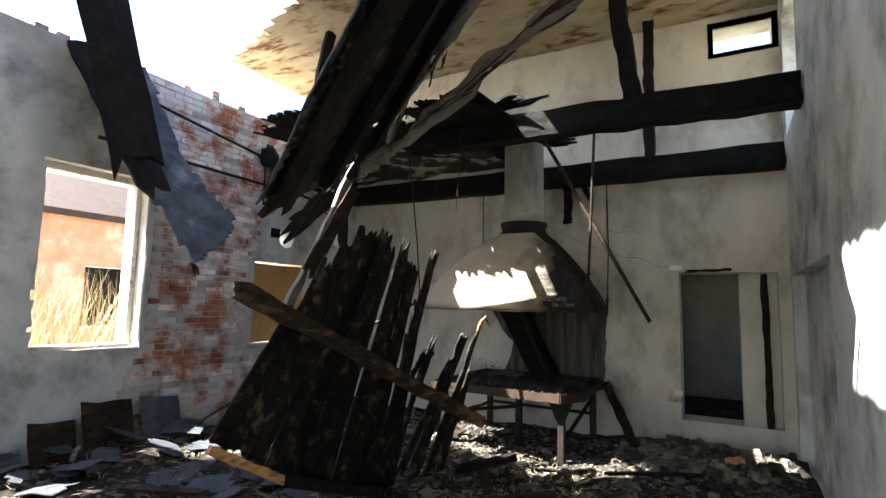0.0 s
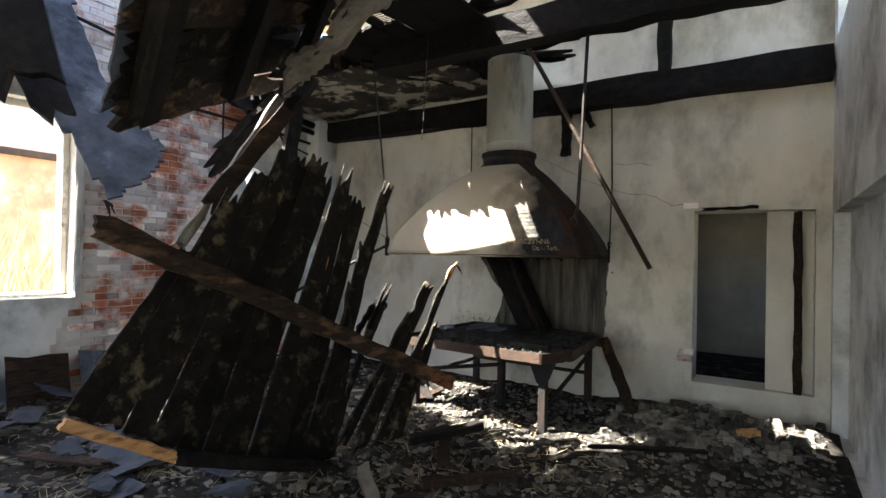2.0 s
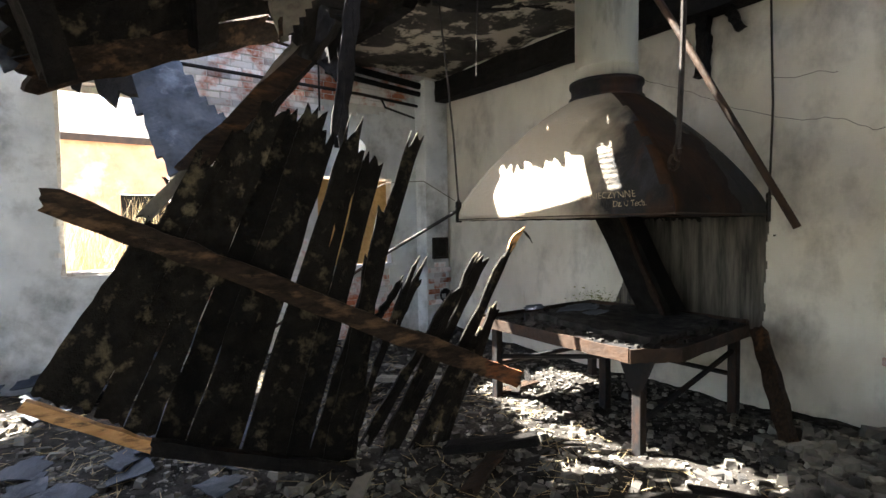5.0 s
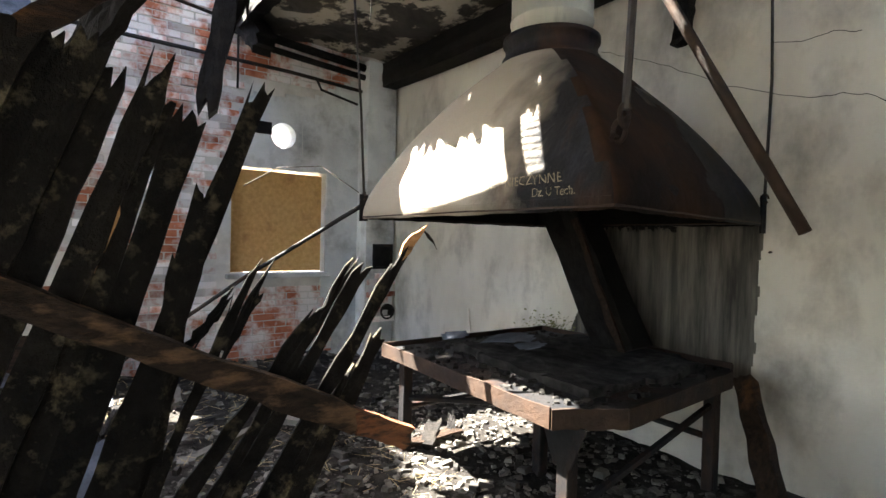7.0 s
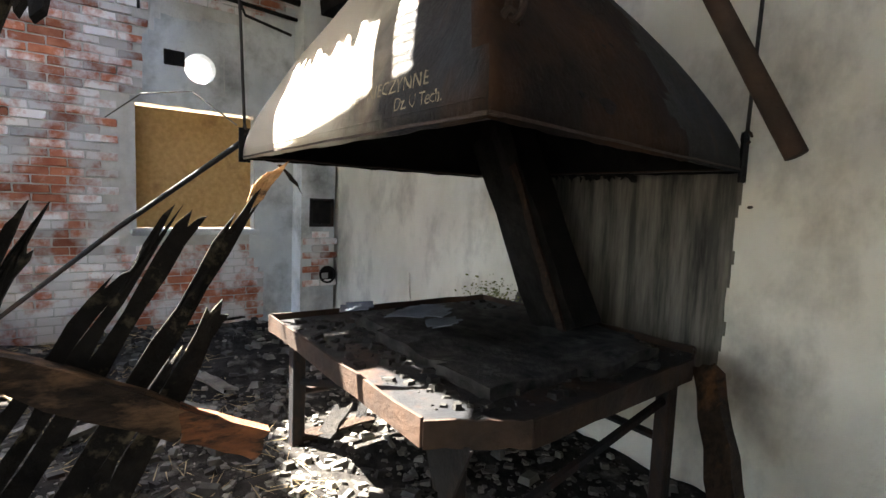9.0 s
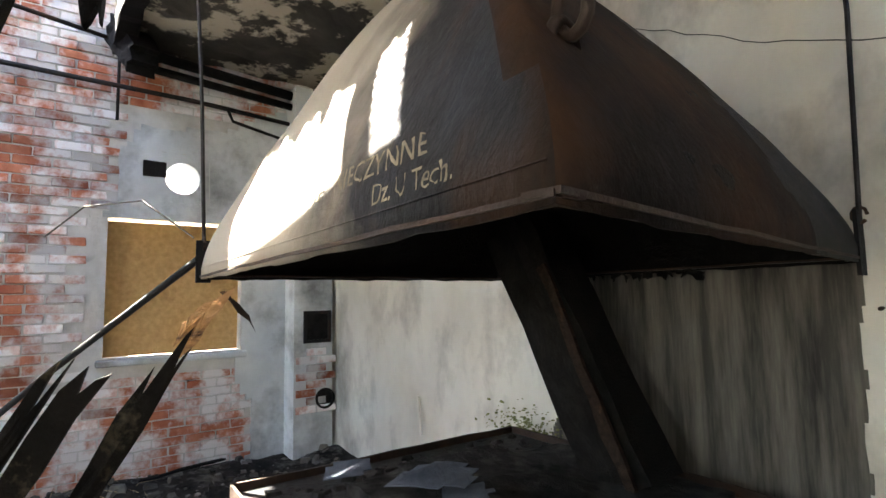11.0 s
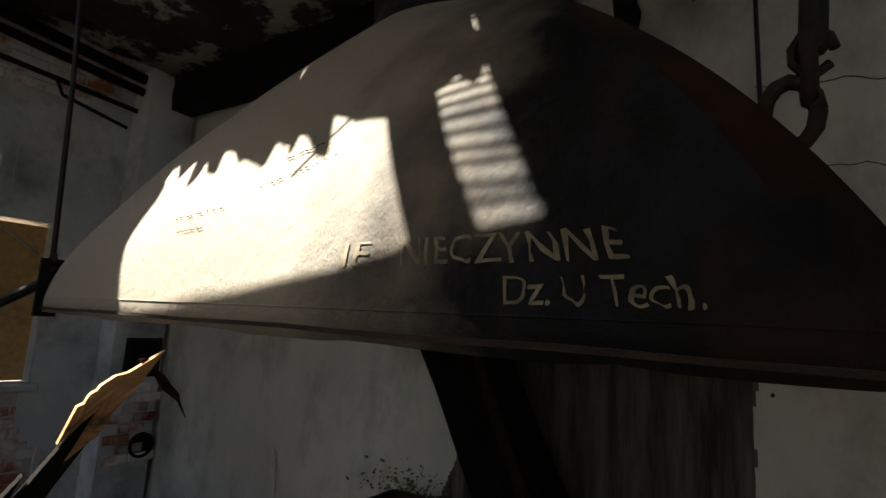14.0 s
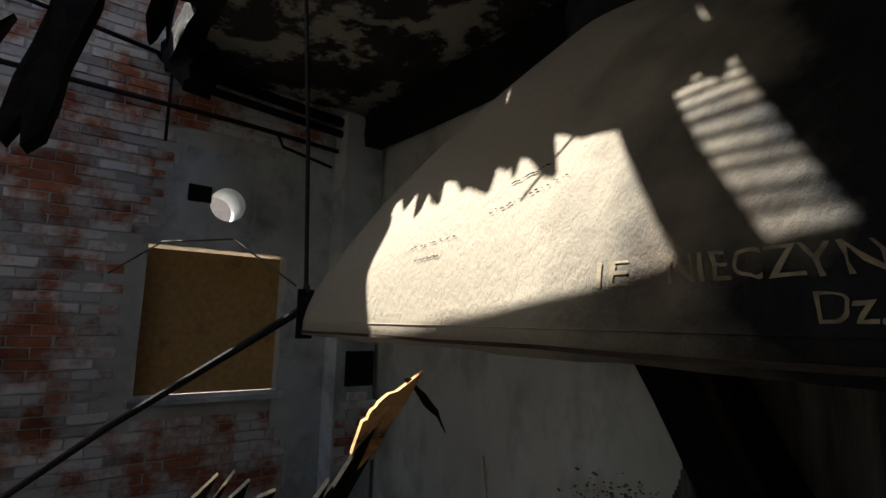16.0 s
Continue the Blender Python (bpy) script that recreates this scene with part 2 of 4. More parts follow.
def wall_with_openings(axis, at, thick, u0, u1, z0, z1, holes):
    """A wall across axis, from at to at + thick, with holes (u0, u1, z0, z1) right through it."""
    us = sorted({u0, u1, *[h[0] for h in holes], *[h[1] for h in holes]})
    zs = sorted({z0, z1, *[h[2] for h in holes], *[h[3] for h in holes]})
    bm = bmesh.new()
    for a, b in zip(us, us[1:]):
        for c, d in zip(zs, zs[1:]):
            mu, mz = (a + b) / 2, (c + d) / 2
            if any(h[0] < mu < h[1] and h[2] < mz < h[3] for h in holes):
                continue
            lo, hi = sorted((at, at + thick))
            if axis == "x":
                add_box(bm, (lo, a, c), (hi, b, d))
            else:
                add_box(bm, (a, lo, c), (b, hi, d))
    bmesh.ops.remove_doubles(bm, verts=bm.verts[:], dist=1e-5)
    seen = {}
    for f in bm.faces:
        seen.setdefault(tuple(sorted(v.index for v in f.verts)), []).append(f)
    bmesh.ops.delete(bm, geom=[f for fs in seen.values() if len(fs) > 1 for f in fs], context='FACES_ONLY')
    return bm


def board_bm(p, q, width, thick, face, jag=(0.05, 0.05), seed=1, cols=4, rows=8, warp=0.008, taper=1.0):
    """A rough board from p to q; its broad side looks along face; jag: how far the ends are splintered."""
    rnd = random.Random(seed)
    p, q = Vector(p), Vector(q)
    x = (q - p).normalized()
    z = Vector(face)
    z = (z - z.dot(x) * x).normalized()
    y = z.cross(x)
    length = (q - p).length
    bm = bmesh.new()
    grid = []
    ends0 = [rnd.uniform(0, jag[0]) for _ in range(cols + 1)]
    ends1 = [rnd.uniform(0, jag[1]) for _ in range(cols + 1)]
    for i in range(rows + 1):
        f = i / rows
        wob = rnd.uniform(-warp, warp)
        w = width * (1 + (taper - 1) * f)
        row = []
        for j in range(cols + 1):
            e = -length / 2 + ends0[j] + (length - ends0[j] - ends1[j]) * f
            side = (j / cols - 0.5) * w
            if j in (0, cols):
                side += rnd.uniform(-1, 1) * warp * 1.3
            mid = (p + q) / 2 + x * e + y * side + z * wob
            t = thick * (0.9 + 0.2 * rnd.random())
            row.append((bm.verts.new(mid + z * t / 2), bm.verts.new(mid - z * t / 2)))
        grid.append(row)
    for i in range(rows):
        for j in range(cols):
            for k in (0, 1):
                bm.faces.new([grid[a][b][k] for a, b in ((i, j), (i + 1, j), (i + 1, j + 1), (i, j + 1))])
        for j in (0, cols):
            bm.faces.new([grid[i][j][0], grid[i + 1][j][0], grid[i + 1][j][1], grid[i][j][1]])
    for i in (0, rows):
        for j in range(cols):
            bm.faces.new([grid[i][j][0], grid[i][j + 1][0], grid[i][j + 1][1], grid[i][j][1]])
    return bm


def tube_bm(points, radius, sides=8):
    bm = bmesh.new()
    pts = [Vector(p) for p in points]
    rings = []
    for i, p in enumerate(pts):
        d = (pts[min(i + 1, len(pts) - 1)] - pts[max(i - 1, 0)]).normalized()
        a = d.orthogonal().normalized() if not rings else (axis_a - axis_a.dot(d) * d).normalized()
        axis_a = a
        b = d.cross(a)
        rings.append([bm.verts.new(p + radius * (math.cos(t) * a + math.sin(t) * b)) for t in [2 * math.pi * k / sides for k in range(sides)]])
    for r, s in zip(rings, rings[1:]):
        for k in range(sides):
            bm.faces.new([r[k], r[(k + 1) % sides], s[(k + 1) % sides], s[k]])
    bm.faces.new(rings[0])
    bm.faces.new(rings[-1])
    return bm


def single(name, bm, material, label, category, group="", kind="", smooth=False):
    return tagged(mesh_object(name, bm, material, smooth=smooth), label, category, group, kind)


def sheet_bm(outline, plane_o, du, dv, thick, res=0.08, ripple=0.03, seed=0):
    """A crumpled sheet: the polygon outline (u, v) filled on a grid, rippled, given thickness."""
    du, dv = Vector(du).normalized(), Vector(dv)
    dv = (dv - dv.dot(du) * du).normalized()
    n = du.cross(dv)
    us, vs = [p[0] for p in outline], [p[1] for p in outline]

    def inside(u, v):
        c = False
        for (a, b), (c2, d) in zip(outline, outline[1:] + outline[:1]):
            if (b > v) != (d > v) and u < (c2 - a) * (v - b) / (d - b) + a:
                c = not c
        return c
    nu, nv = int((max(us) - min(us)) / res) + 1, int((max(vs) - min(vs)) / res) + 1
    bm = bmesh.new()
    top, bot = {}, {}

    def vert(i, j):
        if (i, j) not in top:
            u, v = min(us) + i * res, min(vs) + j * res
            h = ripple * noise.fractal(Vector((u * 1.7 + seed, v * 1.7, seed)), 1.0, 2.0, 4)
            ju = 0.35 * res * noise.noise(Vector((u * 9 + seed, v * 9, 3)))
            jv = 0.35 * res * noise.noise(Vector((u * 9 + seed, v * 9, 7)))
            base = Vector(plane_o) + (u + ju) * du + (v + jv) * dv + h * n
            top[i, j], bot[i, j] = bm.verts.new(base + n * thick / 2), bm.verts.new(base - n * thick / 2)
        return (i, j)
    cells = [(i, j) for i in range(nu) for j in range(nv) if inside(min(us) + (i + 0.5) * res, min(vs) + (j + 0.5) * res)]
    have = set(cells)
    for i, j in cells:
        ks = [vert(*k) for k in ((i, j), (i + 1, j), (i + 1, j + 1), (i, j + 1))]
        bm.faces.new([top[k] for k in ks])
        bm.faces.new([bot[k] for k in reversed(ks)])
        for a, b, nb in ((0, 1, (i, j - 1)), (1, 2, (i + 1, j)), (2, 3, (i, j + 1)), (3, 0, (i - 1, j))):
            if nb not in have:
                bm.faces.new([top[ks[a]], top[ks[b]], bot[ks[b]], bot[ks[a]]])
    return bm


# ---------------------------------------------------------------- the large structure
XW, XE, YS, ROOF = -2.28, 4.15, -9.2, 5.25
ground = single("ground", box((-400, -400, -0.5), (400, 400, -0.25)), M_GROUND, "dry bare ground around the ruined building", "ground", kind="structure")


def floor_bm():
    bm = bmesh.new()
    nx, ny = 90, 130
    vs = []
    for j in range(ny + 1):
        for i in range(nx + 1):
            x, y = XW - 0.05 + (XE - XW + 0.1) * i / nx, YS + (0.05 - YS) * j / ny
            h = 0.05 * noise.fractal(Vector((x * 2.2, y * 2.2, 0.3)), 1.0, 2.0, 5)
            pile = 0.16 * math.exp(-((x - 3.2) ** 2 + (y + 0.7) ** 2) / 0.5) + 0.10 * math.exp(-((x + 1.9) ** 2) / 0.15) * (0.6 + 0.4 * math.sin(y * 3))
            vs.append(bm.verts.new((x, y, max(-0.03, h) + pile)))
    for j in range(ny):
        for i in range(nx):
            k = j * (nx + 1) + i
            bm.faces.new([vs[k], vs[k + 1], vs[k + nx + 2], vs[k + nx + 1]])
    return bm


floor = single("floor", floor_bm(), M_RUBBLE, "floor buried under ash, plaster crumbs and charcoal", "floor", kind="structure", smooth=True)
single("floor_slab", box((XW - 0.4, YS - 0.4, -0.24), (XE + 0.4, 0.4, -0.06)), M_MORTAR, "concrete slab under the debris", "floor", kind="structure")

WIN_0 = (-6.35, -5.22, 1.0, 2.62)
WIN_1 = (-4.52, -3.46, 1.06, 2.95)
WIN_B = (-1.88, -0.82, 1.0, 2.16)
ROUND = (-1.34, 2.525)
wall_west = single("wall_west", wall_with_openings("x", XW - 0.42, 0.42, YS, 0.4, -0.1, 4.2,
                   [WIN_0, WIN_1, WIN_B, (ROUND[0] - 0.2, ROUND[0] + 0.2, ROUND[1] - 0.2, ROUND[1] + 0.2)]), M_MORTAR,
                   "burnt-out brick wall that has shed most of its plaster", "wall", kind="structure")
DOOR = (3.0, 4.03, 0.30, 2.05)
TOPWIN = (3.46, 4.08, 4.76, 5.1)
wall_north = single("wall_north", wall_with_openings("y", 0.0, 0.4, XW, XE + 0.4, -0.1, ROOF, [DOOR, TOPWIN]), M_PLASTER,
                    "dirty cream plaster wall with smoke stains and cracks", "wall", kind="structure")
EDOOR = (-2.6, -0.12, 0.0, 2.0)
ETOP = (-1.4, -0.25, 3.55, 4.9)
wall_east = single("wall_east", wall_with_openings("x", XE, 0.4, YS, 0.0, -0.1, ROOF, [ETOP, EDOOR]), M_PLASTER_W,
                   "grey-white plaster wall streaked with soot", "wall", kind="structure")
single("door_niche", box((XE + 0.12, -2.65, -0.05), (XE + 0.2, -0.05, 2.2)), M_PLASTER_W, "plastered back of the bricked-up doorway", "wall", kind="structure")
# Unseen wall; both openings are added to bring more light indoors.
wall_south = single("wall_south", wall_with_openings("y", YS - 0.4, 0.4, XW - 0.42, XE + 0.4, -0.1, ROOF, [(2.4, 3.8, 0.0, 2.4), (-1.6, 0.4, 1.0, 2.8)]), M_PLASTER, "plaster wall behind the entrance, with openings added for light", "wall", kind="structure")
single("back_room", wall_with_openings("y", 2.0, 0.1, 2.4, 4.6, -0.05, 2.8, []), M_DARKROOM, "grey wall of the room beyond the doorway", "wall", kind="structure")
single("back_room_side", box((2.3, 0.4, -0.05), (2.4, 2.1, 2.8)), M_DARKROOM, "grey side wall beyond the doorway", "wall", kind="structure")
# The opening here is out of view, added to let daylight into this room.
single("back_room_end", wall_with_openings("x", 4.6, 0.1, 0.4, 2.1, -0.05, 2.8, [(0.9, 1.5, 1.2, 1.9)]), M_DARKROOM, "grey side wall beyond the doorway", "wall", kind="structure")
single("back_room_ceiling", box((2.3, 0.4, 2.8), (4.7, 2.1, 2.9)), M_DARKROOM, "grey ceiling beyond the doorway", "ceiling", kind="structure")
single("back_room_floor", box((2.3, 0.4, -0.1), (4.7, 2.0, 0.30)), M_RUBBLE, "ash-covered threshold and floor", "floor", kind="structure")

# roof: what is left of it round the great hole
# Notches in the outline let sun through to the hood, wall and floor.
ceiling = single("ceiling", sheet_bm([(-2.7, 0.4), (-2.7, -1.9), (-1.2, -2.45), (-0.35, -2.75), (-0.2, -2.6), (0.3, -2.6), (0.34, -3.3), (0.58, -3.35), (0.64, -2.45), (1.2, -2.45), (1.25, -3.3), (1.05, -4.6), (2.42, -4.6), (2.42, -5.9), (5.0, -5.9), (5.0, 0.4)], (-0.36, 0.02, ROOF + 0.06), (1, 0, 0), (0, 1, 0), 0.12, 0.11, 0.04, 3),
                 M_STAIN_CEIL, "stained and scorched ceiling around the collapsed part", "ceiling", kind="structure")
single("ceiling_entrance", sheet_bm([(-2.7, -3.9), (-1.9, -4.1), (-1.1, -4.7), (-0.3, -5.4), (0.4, -5.7), (1.0, -5.6), (1.1, -4.65), (1.85, -4.65), (1.9, -5.9), (5.0, -5.9), (5.0, -9.6), (0.6, -9.6), (0.4, -8.3), (-1.2, -8.2), (-2.7, -8.0)], (-0.36, 0.02, ROOF + 0.06), (1, 0, 0), (0, 1, 0), 0.12, 0.11, 0.04, 6),
       M_SOOT_PLASTER, "sooty remains of the ceiling near the entrance", "ceiling", kind="structure")
single("ceiling_low", sheet_bm([(0, 0), (2.0, 0), (2.15, 0.4), (2.9, 0.55), (3.2, 1.0), (3.4, 1.75), (0, 1.75)], (XW + 0.02, -1.75, 3.66), (1, 0, 0), (0, 1, 0), 0.1, 0.07, 0.05, 4),
       M_SOOT_PLASTER, "sooty ceiling with flakes of plaster left", "ceiling", kind="structure")

single("ceiling_joist", board_bm((XW, -1.84, 3.64), (-0.1, -1.82, 3.66), 0.26, 0.14, (0, -1, 0), (0.02, 0.3), 56, 5, 16, 0.012), M_CHAR, "charred joist along the edge of the sooty ceiling", "beam")

# plaster coats that still cling to the walls

def coat(name, outline, seed, holes=()):
    """A coat of plaster on the west wall; outline in (y, z)."""
    bm = sheet_bm(outline, (XW + 0.012, 0, 0), (0, 1, 0), (0, 0, 1), 0.03, 0.05, 0.006, seed)
    cut = [f for f in bm.faces if any(h[0] < f.calc_center_median().y < h[1] and h[2] < f.calc_center_median().z < h[3] for h in holes)]
    bmesh.ops.delete(bm, geom=cut, context='FACES')
    return tagged(mesh_object(name, bm, M_PLASTER_W), "cracked grey-white plaster clinging to the brick wall", "plaster", kind="structure")


coat("plaster_coat_near", [(YS, -0.05), (-3.9, -0.05), (-3.75, 0.3), (-3.55, 0.8), (-3.4, 1.14), (-3.42, 3.05), (-3.5, 3.5), (-3.9, 3.7), (-4.6, 3.8), (-5.2, 4.2), (YS, 4.2)], 2,
     [(WIN_0[0], WIN_0[1], WIN_0[2], WIN_0[3]), (WIN_1[0], WIN_1[1], WIN_1[2], WIN_1[3])])
coat("plaster_coat_far", [(-1.92, 2.2), (-1.8, 2.25), (-1.8, 2.75), (-1.65, 2.95), (-1.0, 3.0), (-0.7, 3.2), (0, 3.5), (0, -0.05), (-0.75, -0.05), (-0.72, 0.5), (-0.85, 0.7), (-0.85, 0.96), (-0.84, 2.14), (-1.9, 2.14)], 5,
     [(WIN_B[0], WIN_B[1], WIN_B[2], WIN_B[3]), (ROUND[0] - 0.2, ROUND[0] + 0.2, ROUND[1] - 0.2, ROUND[1] + 0.2)])

# chimney breast in the corner with soot door and stove-pipe hole
breast = single("chimney_breast", wall_with_openings("y", -0.42, 0.38, XW + 0.04, -2.0, -0.05, 3.5, []), M_PLASTER_W, "pale plastered chimney breast in the corner of the room", "chimney", kind="structure")

# outside: far building, shrubs and grass
far = thing("brick_outbuilding", (-9, -5, -0.25), "sunlit orange brick outbuilding with a low pitched roof", "building")
own(part("wall", wall_with_openings("x", -9.6, 0.35, -11.0, 1.5, -0.25, 3.4, [(-6.6, -5.6, 0.9, 2.3), (-3.4, -2.4, 0.9, 2.3), (-0.6, 0.4, 0.9, 2.3)]), M_OUTBRICK, None), far)
rb = bmesh.new()
rv = [rb.verts.new(p) for p in ((-9.1, -11.3, 3.35), (-9.1, 1.8, 3.35), (-11.6, 1.8, 4.6), (-11.6, -11.3, 4.6), (-9.1, -11.3, 3.5), (-9.1, 1.8, 3.5), (-11.6, 1.8, 4.75), (-11.6, -11.3, 4.75))]
for f in ((0, 1, 2, 3), (4, 5, 6, 7), (0, 1, 5, 4), (1, 2, 6, 5), (2, 3, 7, 6), (3, 0, 4, 7)):
    rb.faces.new([rv[i] for i in f])
own(part("roof", rb, M_RUST2, None, "dark low roof"), far)
for y0 in (-6.6, -3.4, -0.6):
    own(part("window", box((-9.5, y0 + 0.02, 0.92), (-9.44, y0 + 0.98, 2.28)), M_CHAR, None, "dark empty window"), far)


def grass_bm(cx0, cx1, cy0, cy1, z, count, h0, h1, seed):
    rnd = random.Random(seed)
    bm = bmesh.new()
    for _ in range(count):
        x, y, a = rnd.uniform(cx0, cx1), rnd.uniform(cy0, cy1), rnd.uniform(0, 6.28)
        h, lean = rnd.uniform(h0, h1), rnd.uniform(0.05, 0.5)
        dx, dy, w = math.cos(a), math.sin(a), rnd.uniform(0.006, 0.014)
        pts = [(x + dx * lean * h * f * f, y + dy * lean * h * f * f, z + h * f) for f in (0, 0.5, 1)]
        vs = []
        for i, p in enumerate(pts):
            ww = w * (1 - i * 0.45)
            vs.append((bm.verts.new((p[0] - dy * ww, p[1] + dx * ww, p[2])), bm.verts.new((p[0] + dy * ww, p[1] - dx * ww, p[2]))))
        for u, v in zip(vs, vs[1:]):
            bm.faces.new([u[0], u[1], v[1], v[0]])
    return bm


single("dry_grass", grass_bm(-6.5, -2.9, -6.5, -2.0, -0.25, 2600, 0.8, 2.3, 3), M_STRAW, "tall dry pale grass outside the window", "grass", kind="stuff")


# windows
def window_frame(name, y0, y1, z0, z1, label):
    w = thing(name, (XW - 0.2, y0, z0), label, "window", kind="structure")
    x0, x1 = XW - 0.2, XW - 0.13
    for nm, lo, hi in (("window_jamb", (x0, y0, z0), (x1, y0 + 0.06, z1)), ("window_jamb", (x0, y1 - 0.06, z0), (x1, y1, z1)),
                       ("window_head", (x0, y0 + 0.06, z1 - 0.07), (x1, y1 - 0.06, z1)), ("window_sill", (x0 - 0.05, y0 + 0.06, z0), (x1 + 0.1, y1 - 0.06, z0 + 0.04))):
        own(part(nm, box(lo, hi, 0.006), M_PAINTWOOD, None), w)
    return w


window_frame("window_1", *WIN_1, "burnt-out window with a scorched white frame and no glass")
window_frame("window_2", *WIN_0, "empty window with a peeling white frame")
wb = thing("window_3", (XW - 0.12, WIN_B[0], WIN_B[2]), "window boarded up with a yellow particle board", "window", kind="structure")
own(part("particle_board", box((XW - 0.14, WIN_B[0] - 0.0, WIN_B[2] + 0.004), (XW - 0.12, WIN_B[1] + 0.0, WIN_B[3] - 0.03)), M_OSB, None, "yellow-brown particle board"), wb)
own(part("window_sill", box((XW - 0.1, WIN_B[0] - 0.05, WIN_B[2] - 0.06), (XW + 0.06, WIN_B[1] + 0.05, WIN_B[2] - 0.003), 0.01), M_PLASTER_W, None), wb)
# round vent hole: a sleeve that closes the square break around it
ring = bmesh.new()
sq = []
N = 32
for k in range(N):
    t = 2 * math.pi * k / N
    c, s = math.cos(t), math.sin(t)
    m = 0.215 / max(abs(c), abs(s))
    sq.append([ring.verts.new((XW + 0.028, ROUND[0] + c * m, ROUND[1] + s * m)), ring.verts.new((XW + 0.028, ROUND[0] + c * 0.14, ROUND[1] + s * 0.14)),
               ring.verts.new((XW - 0.4, ROUND[0] + c * 0.14, ROUND[1] + s * 0.14)), ring.verts.new((XW - 0.4, ROUND[0] + c * m, ROUND[1] + s * m))])
for k in range(N):
    a, b = sq[k], sq[(k + 1) % N]
    for i in range(4):
        ring.faces.new([a[i], b[i], b[(i + 1) % 4], a[(i + 1) % 4]])
# Black plate stands in for the shaded depth of the recess beside the vent.
single("vent_recess", box((XW - 0.02, ROUND[0] - 0.31, ROUND[1] - 0.01), (XW + 0.034, ROUND[0] - 0.13, ROUND[1] + 0.13), 0.008), M_CHAR, "black plate for the shaded recess beside the round vent hole", "vent", kind="structure")
single("vent_hole", ring, M_PLASTER_W, "round vent hole through the plastered wall", "vent", kind="structure")

# ---------------------------------------------------------------- the hood
HZ, RIM = 1.545, 0.046
CORN = [(0.34, -1.70), (2.37, -1.79), (2.15, -0.03), (0.36, -0.03)]
HC, HR, HTOP = (1.38, -1.04), 0.27, 2.46


def hood_point(side, f, s, out=0.0):
    """side 0 front, 1 right, 2 back, 3 left; f along it; s from the rim (0) to the collar (1)."""
    a, b = Vector(CORN[side]), Vector(CORN[(side + 1) % 4])
    rim = a.lerp(b, f)
    ang = math.radians((225, 315, 45, 135)[side] + 90 * f)
    top = Vector((HC[0] + HR * math.cos(ang), HC[1] + HR * math.sin(ang)))
    xy = rim.lerp(top, s ** 1.32)
    z = HZ + RIM + (HTOP - HZ - RIM) * (1 - (1 - s) ** 1.15)
    d = (xy - Vector(HC)).normalized()
    p = Vector((xy.x, xy.y, z))
    k = 0.012 * min(1.0, 12 * s)
    return p + Vector((noise.noise(p * 3.1) * k + d.x * out, noise.noise(p * 3.1 + Vector((5, 0, 0))) * k + d.y * out, out * 0.4))


def hood_bm():
    bm = bmesh.new()
    rings = []
    n, ns = 30, 30
    rnd = random.Random(4)
    for lev in range(-1, ns + 1):
        ring_v = []
        for side in range(4):
            for k in range(n):
                if lev < 0:
                    p = hood_point(side, k / n, 0)
                    p.z = HZ - (rnd.uniform(0, 0.007) if 0 < k < n else 0)
                else:
                    p = hood_point(side, k / n, lev / ns)
                ring_v.append(bm.verts.new(p))
        rings.append(ring_v)
    m = len(rings[0])
    for r, q in zip(rings, rings[1:]):
        for k in range(m):
            bm.faces.new([r[k], r[(k + 1) % m], q[(k + 1) % m], q[k]])
    return bm


hood = thing("forge_hood", (1.38, -1.0, HZ), "large sooty steel smoke hood, rusty at the corners", "hood")
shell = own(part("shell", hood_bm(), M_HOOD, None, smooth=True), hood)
shell.data.materials.append(M_RUST_OR)
for poly in shell.data.polygons:
    side, along, worn = poly.index % 120 // 30, poly.index % 30 / 30, 0.12 * noise.noise(poly.center * 5)
    if (side == 1 and along < 0.62 + worn * 2) or (side == 0 and along > 0.96 and worn > -0.02):
        poly.material_index = 1
sol = shell.modifiers.new("thick", 'SOLIDIFY')
shell.data.materials.append(M_CHAR)
shell.data.materials.append(M_CHAR)
sol.thickness, sol.offset, sol.material_offset = 0.006, -1, 2
for side in range(4):
    a, b = Vector((*CORN[side], 0)), Vector((*CORN[(side + 1) % 4], 0))
    mid = (a + b) / 2
    inn = (Vector((*HC, 0)) - mid).normalized()
    own(part("rim", board_bm(a + inn * 0.02 + Vector((0, 0, HZ + 0.012)), b + inn * 0.02 + Vector((0, 0, HZ + 0.012)), 0.05, 0.008, (0, 0, 1), (0.0, 0.0), side + 3, 3, 12, 0.002), M_RUST2, None, "rusty angle-iron rim"), hood)
own(part("bracket", board_bm((0.33, -1.69, 1.53), (0.33, -1.69, 1.71), 0.06, 0.012, (1, 0, 0), (0, 0), 1, 2, 2, 0.0), M_RUST, None), hood)
own(part("bracket", board_bm((2.155, -0.05, 1.50), (2.155, -0.05, 1.72), 0.06, 0.012, (1, 0, 0), (0, 0), 1, 2, 2, 0.0), M_RUST, None), hood)


def lathe_bm(c, prof, sides=40):
    bm = bmesh.new()
    rings = [[bm.verts.new((c[0] + r * math.cos(2 * math.pi * k / sides), c[1] + r * math.sin(2 * math.pi * k / sides), z)) for k in range(sides)] for r, z in prof]
    for a, b in zip(rings, rings[1:]):
        for k in range(sides):
            bm.faces.new([a[k], a[(k + 1) % sides], b[(k + 1) % sides], b[k]])
    return bm


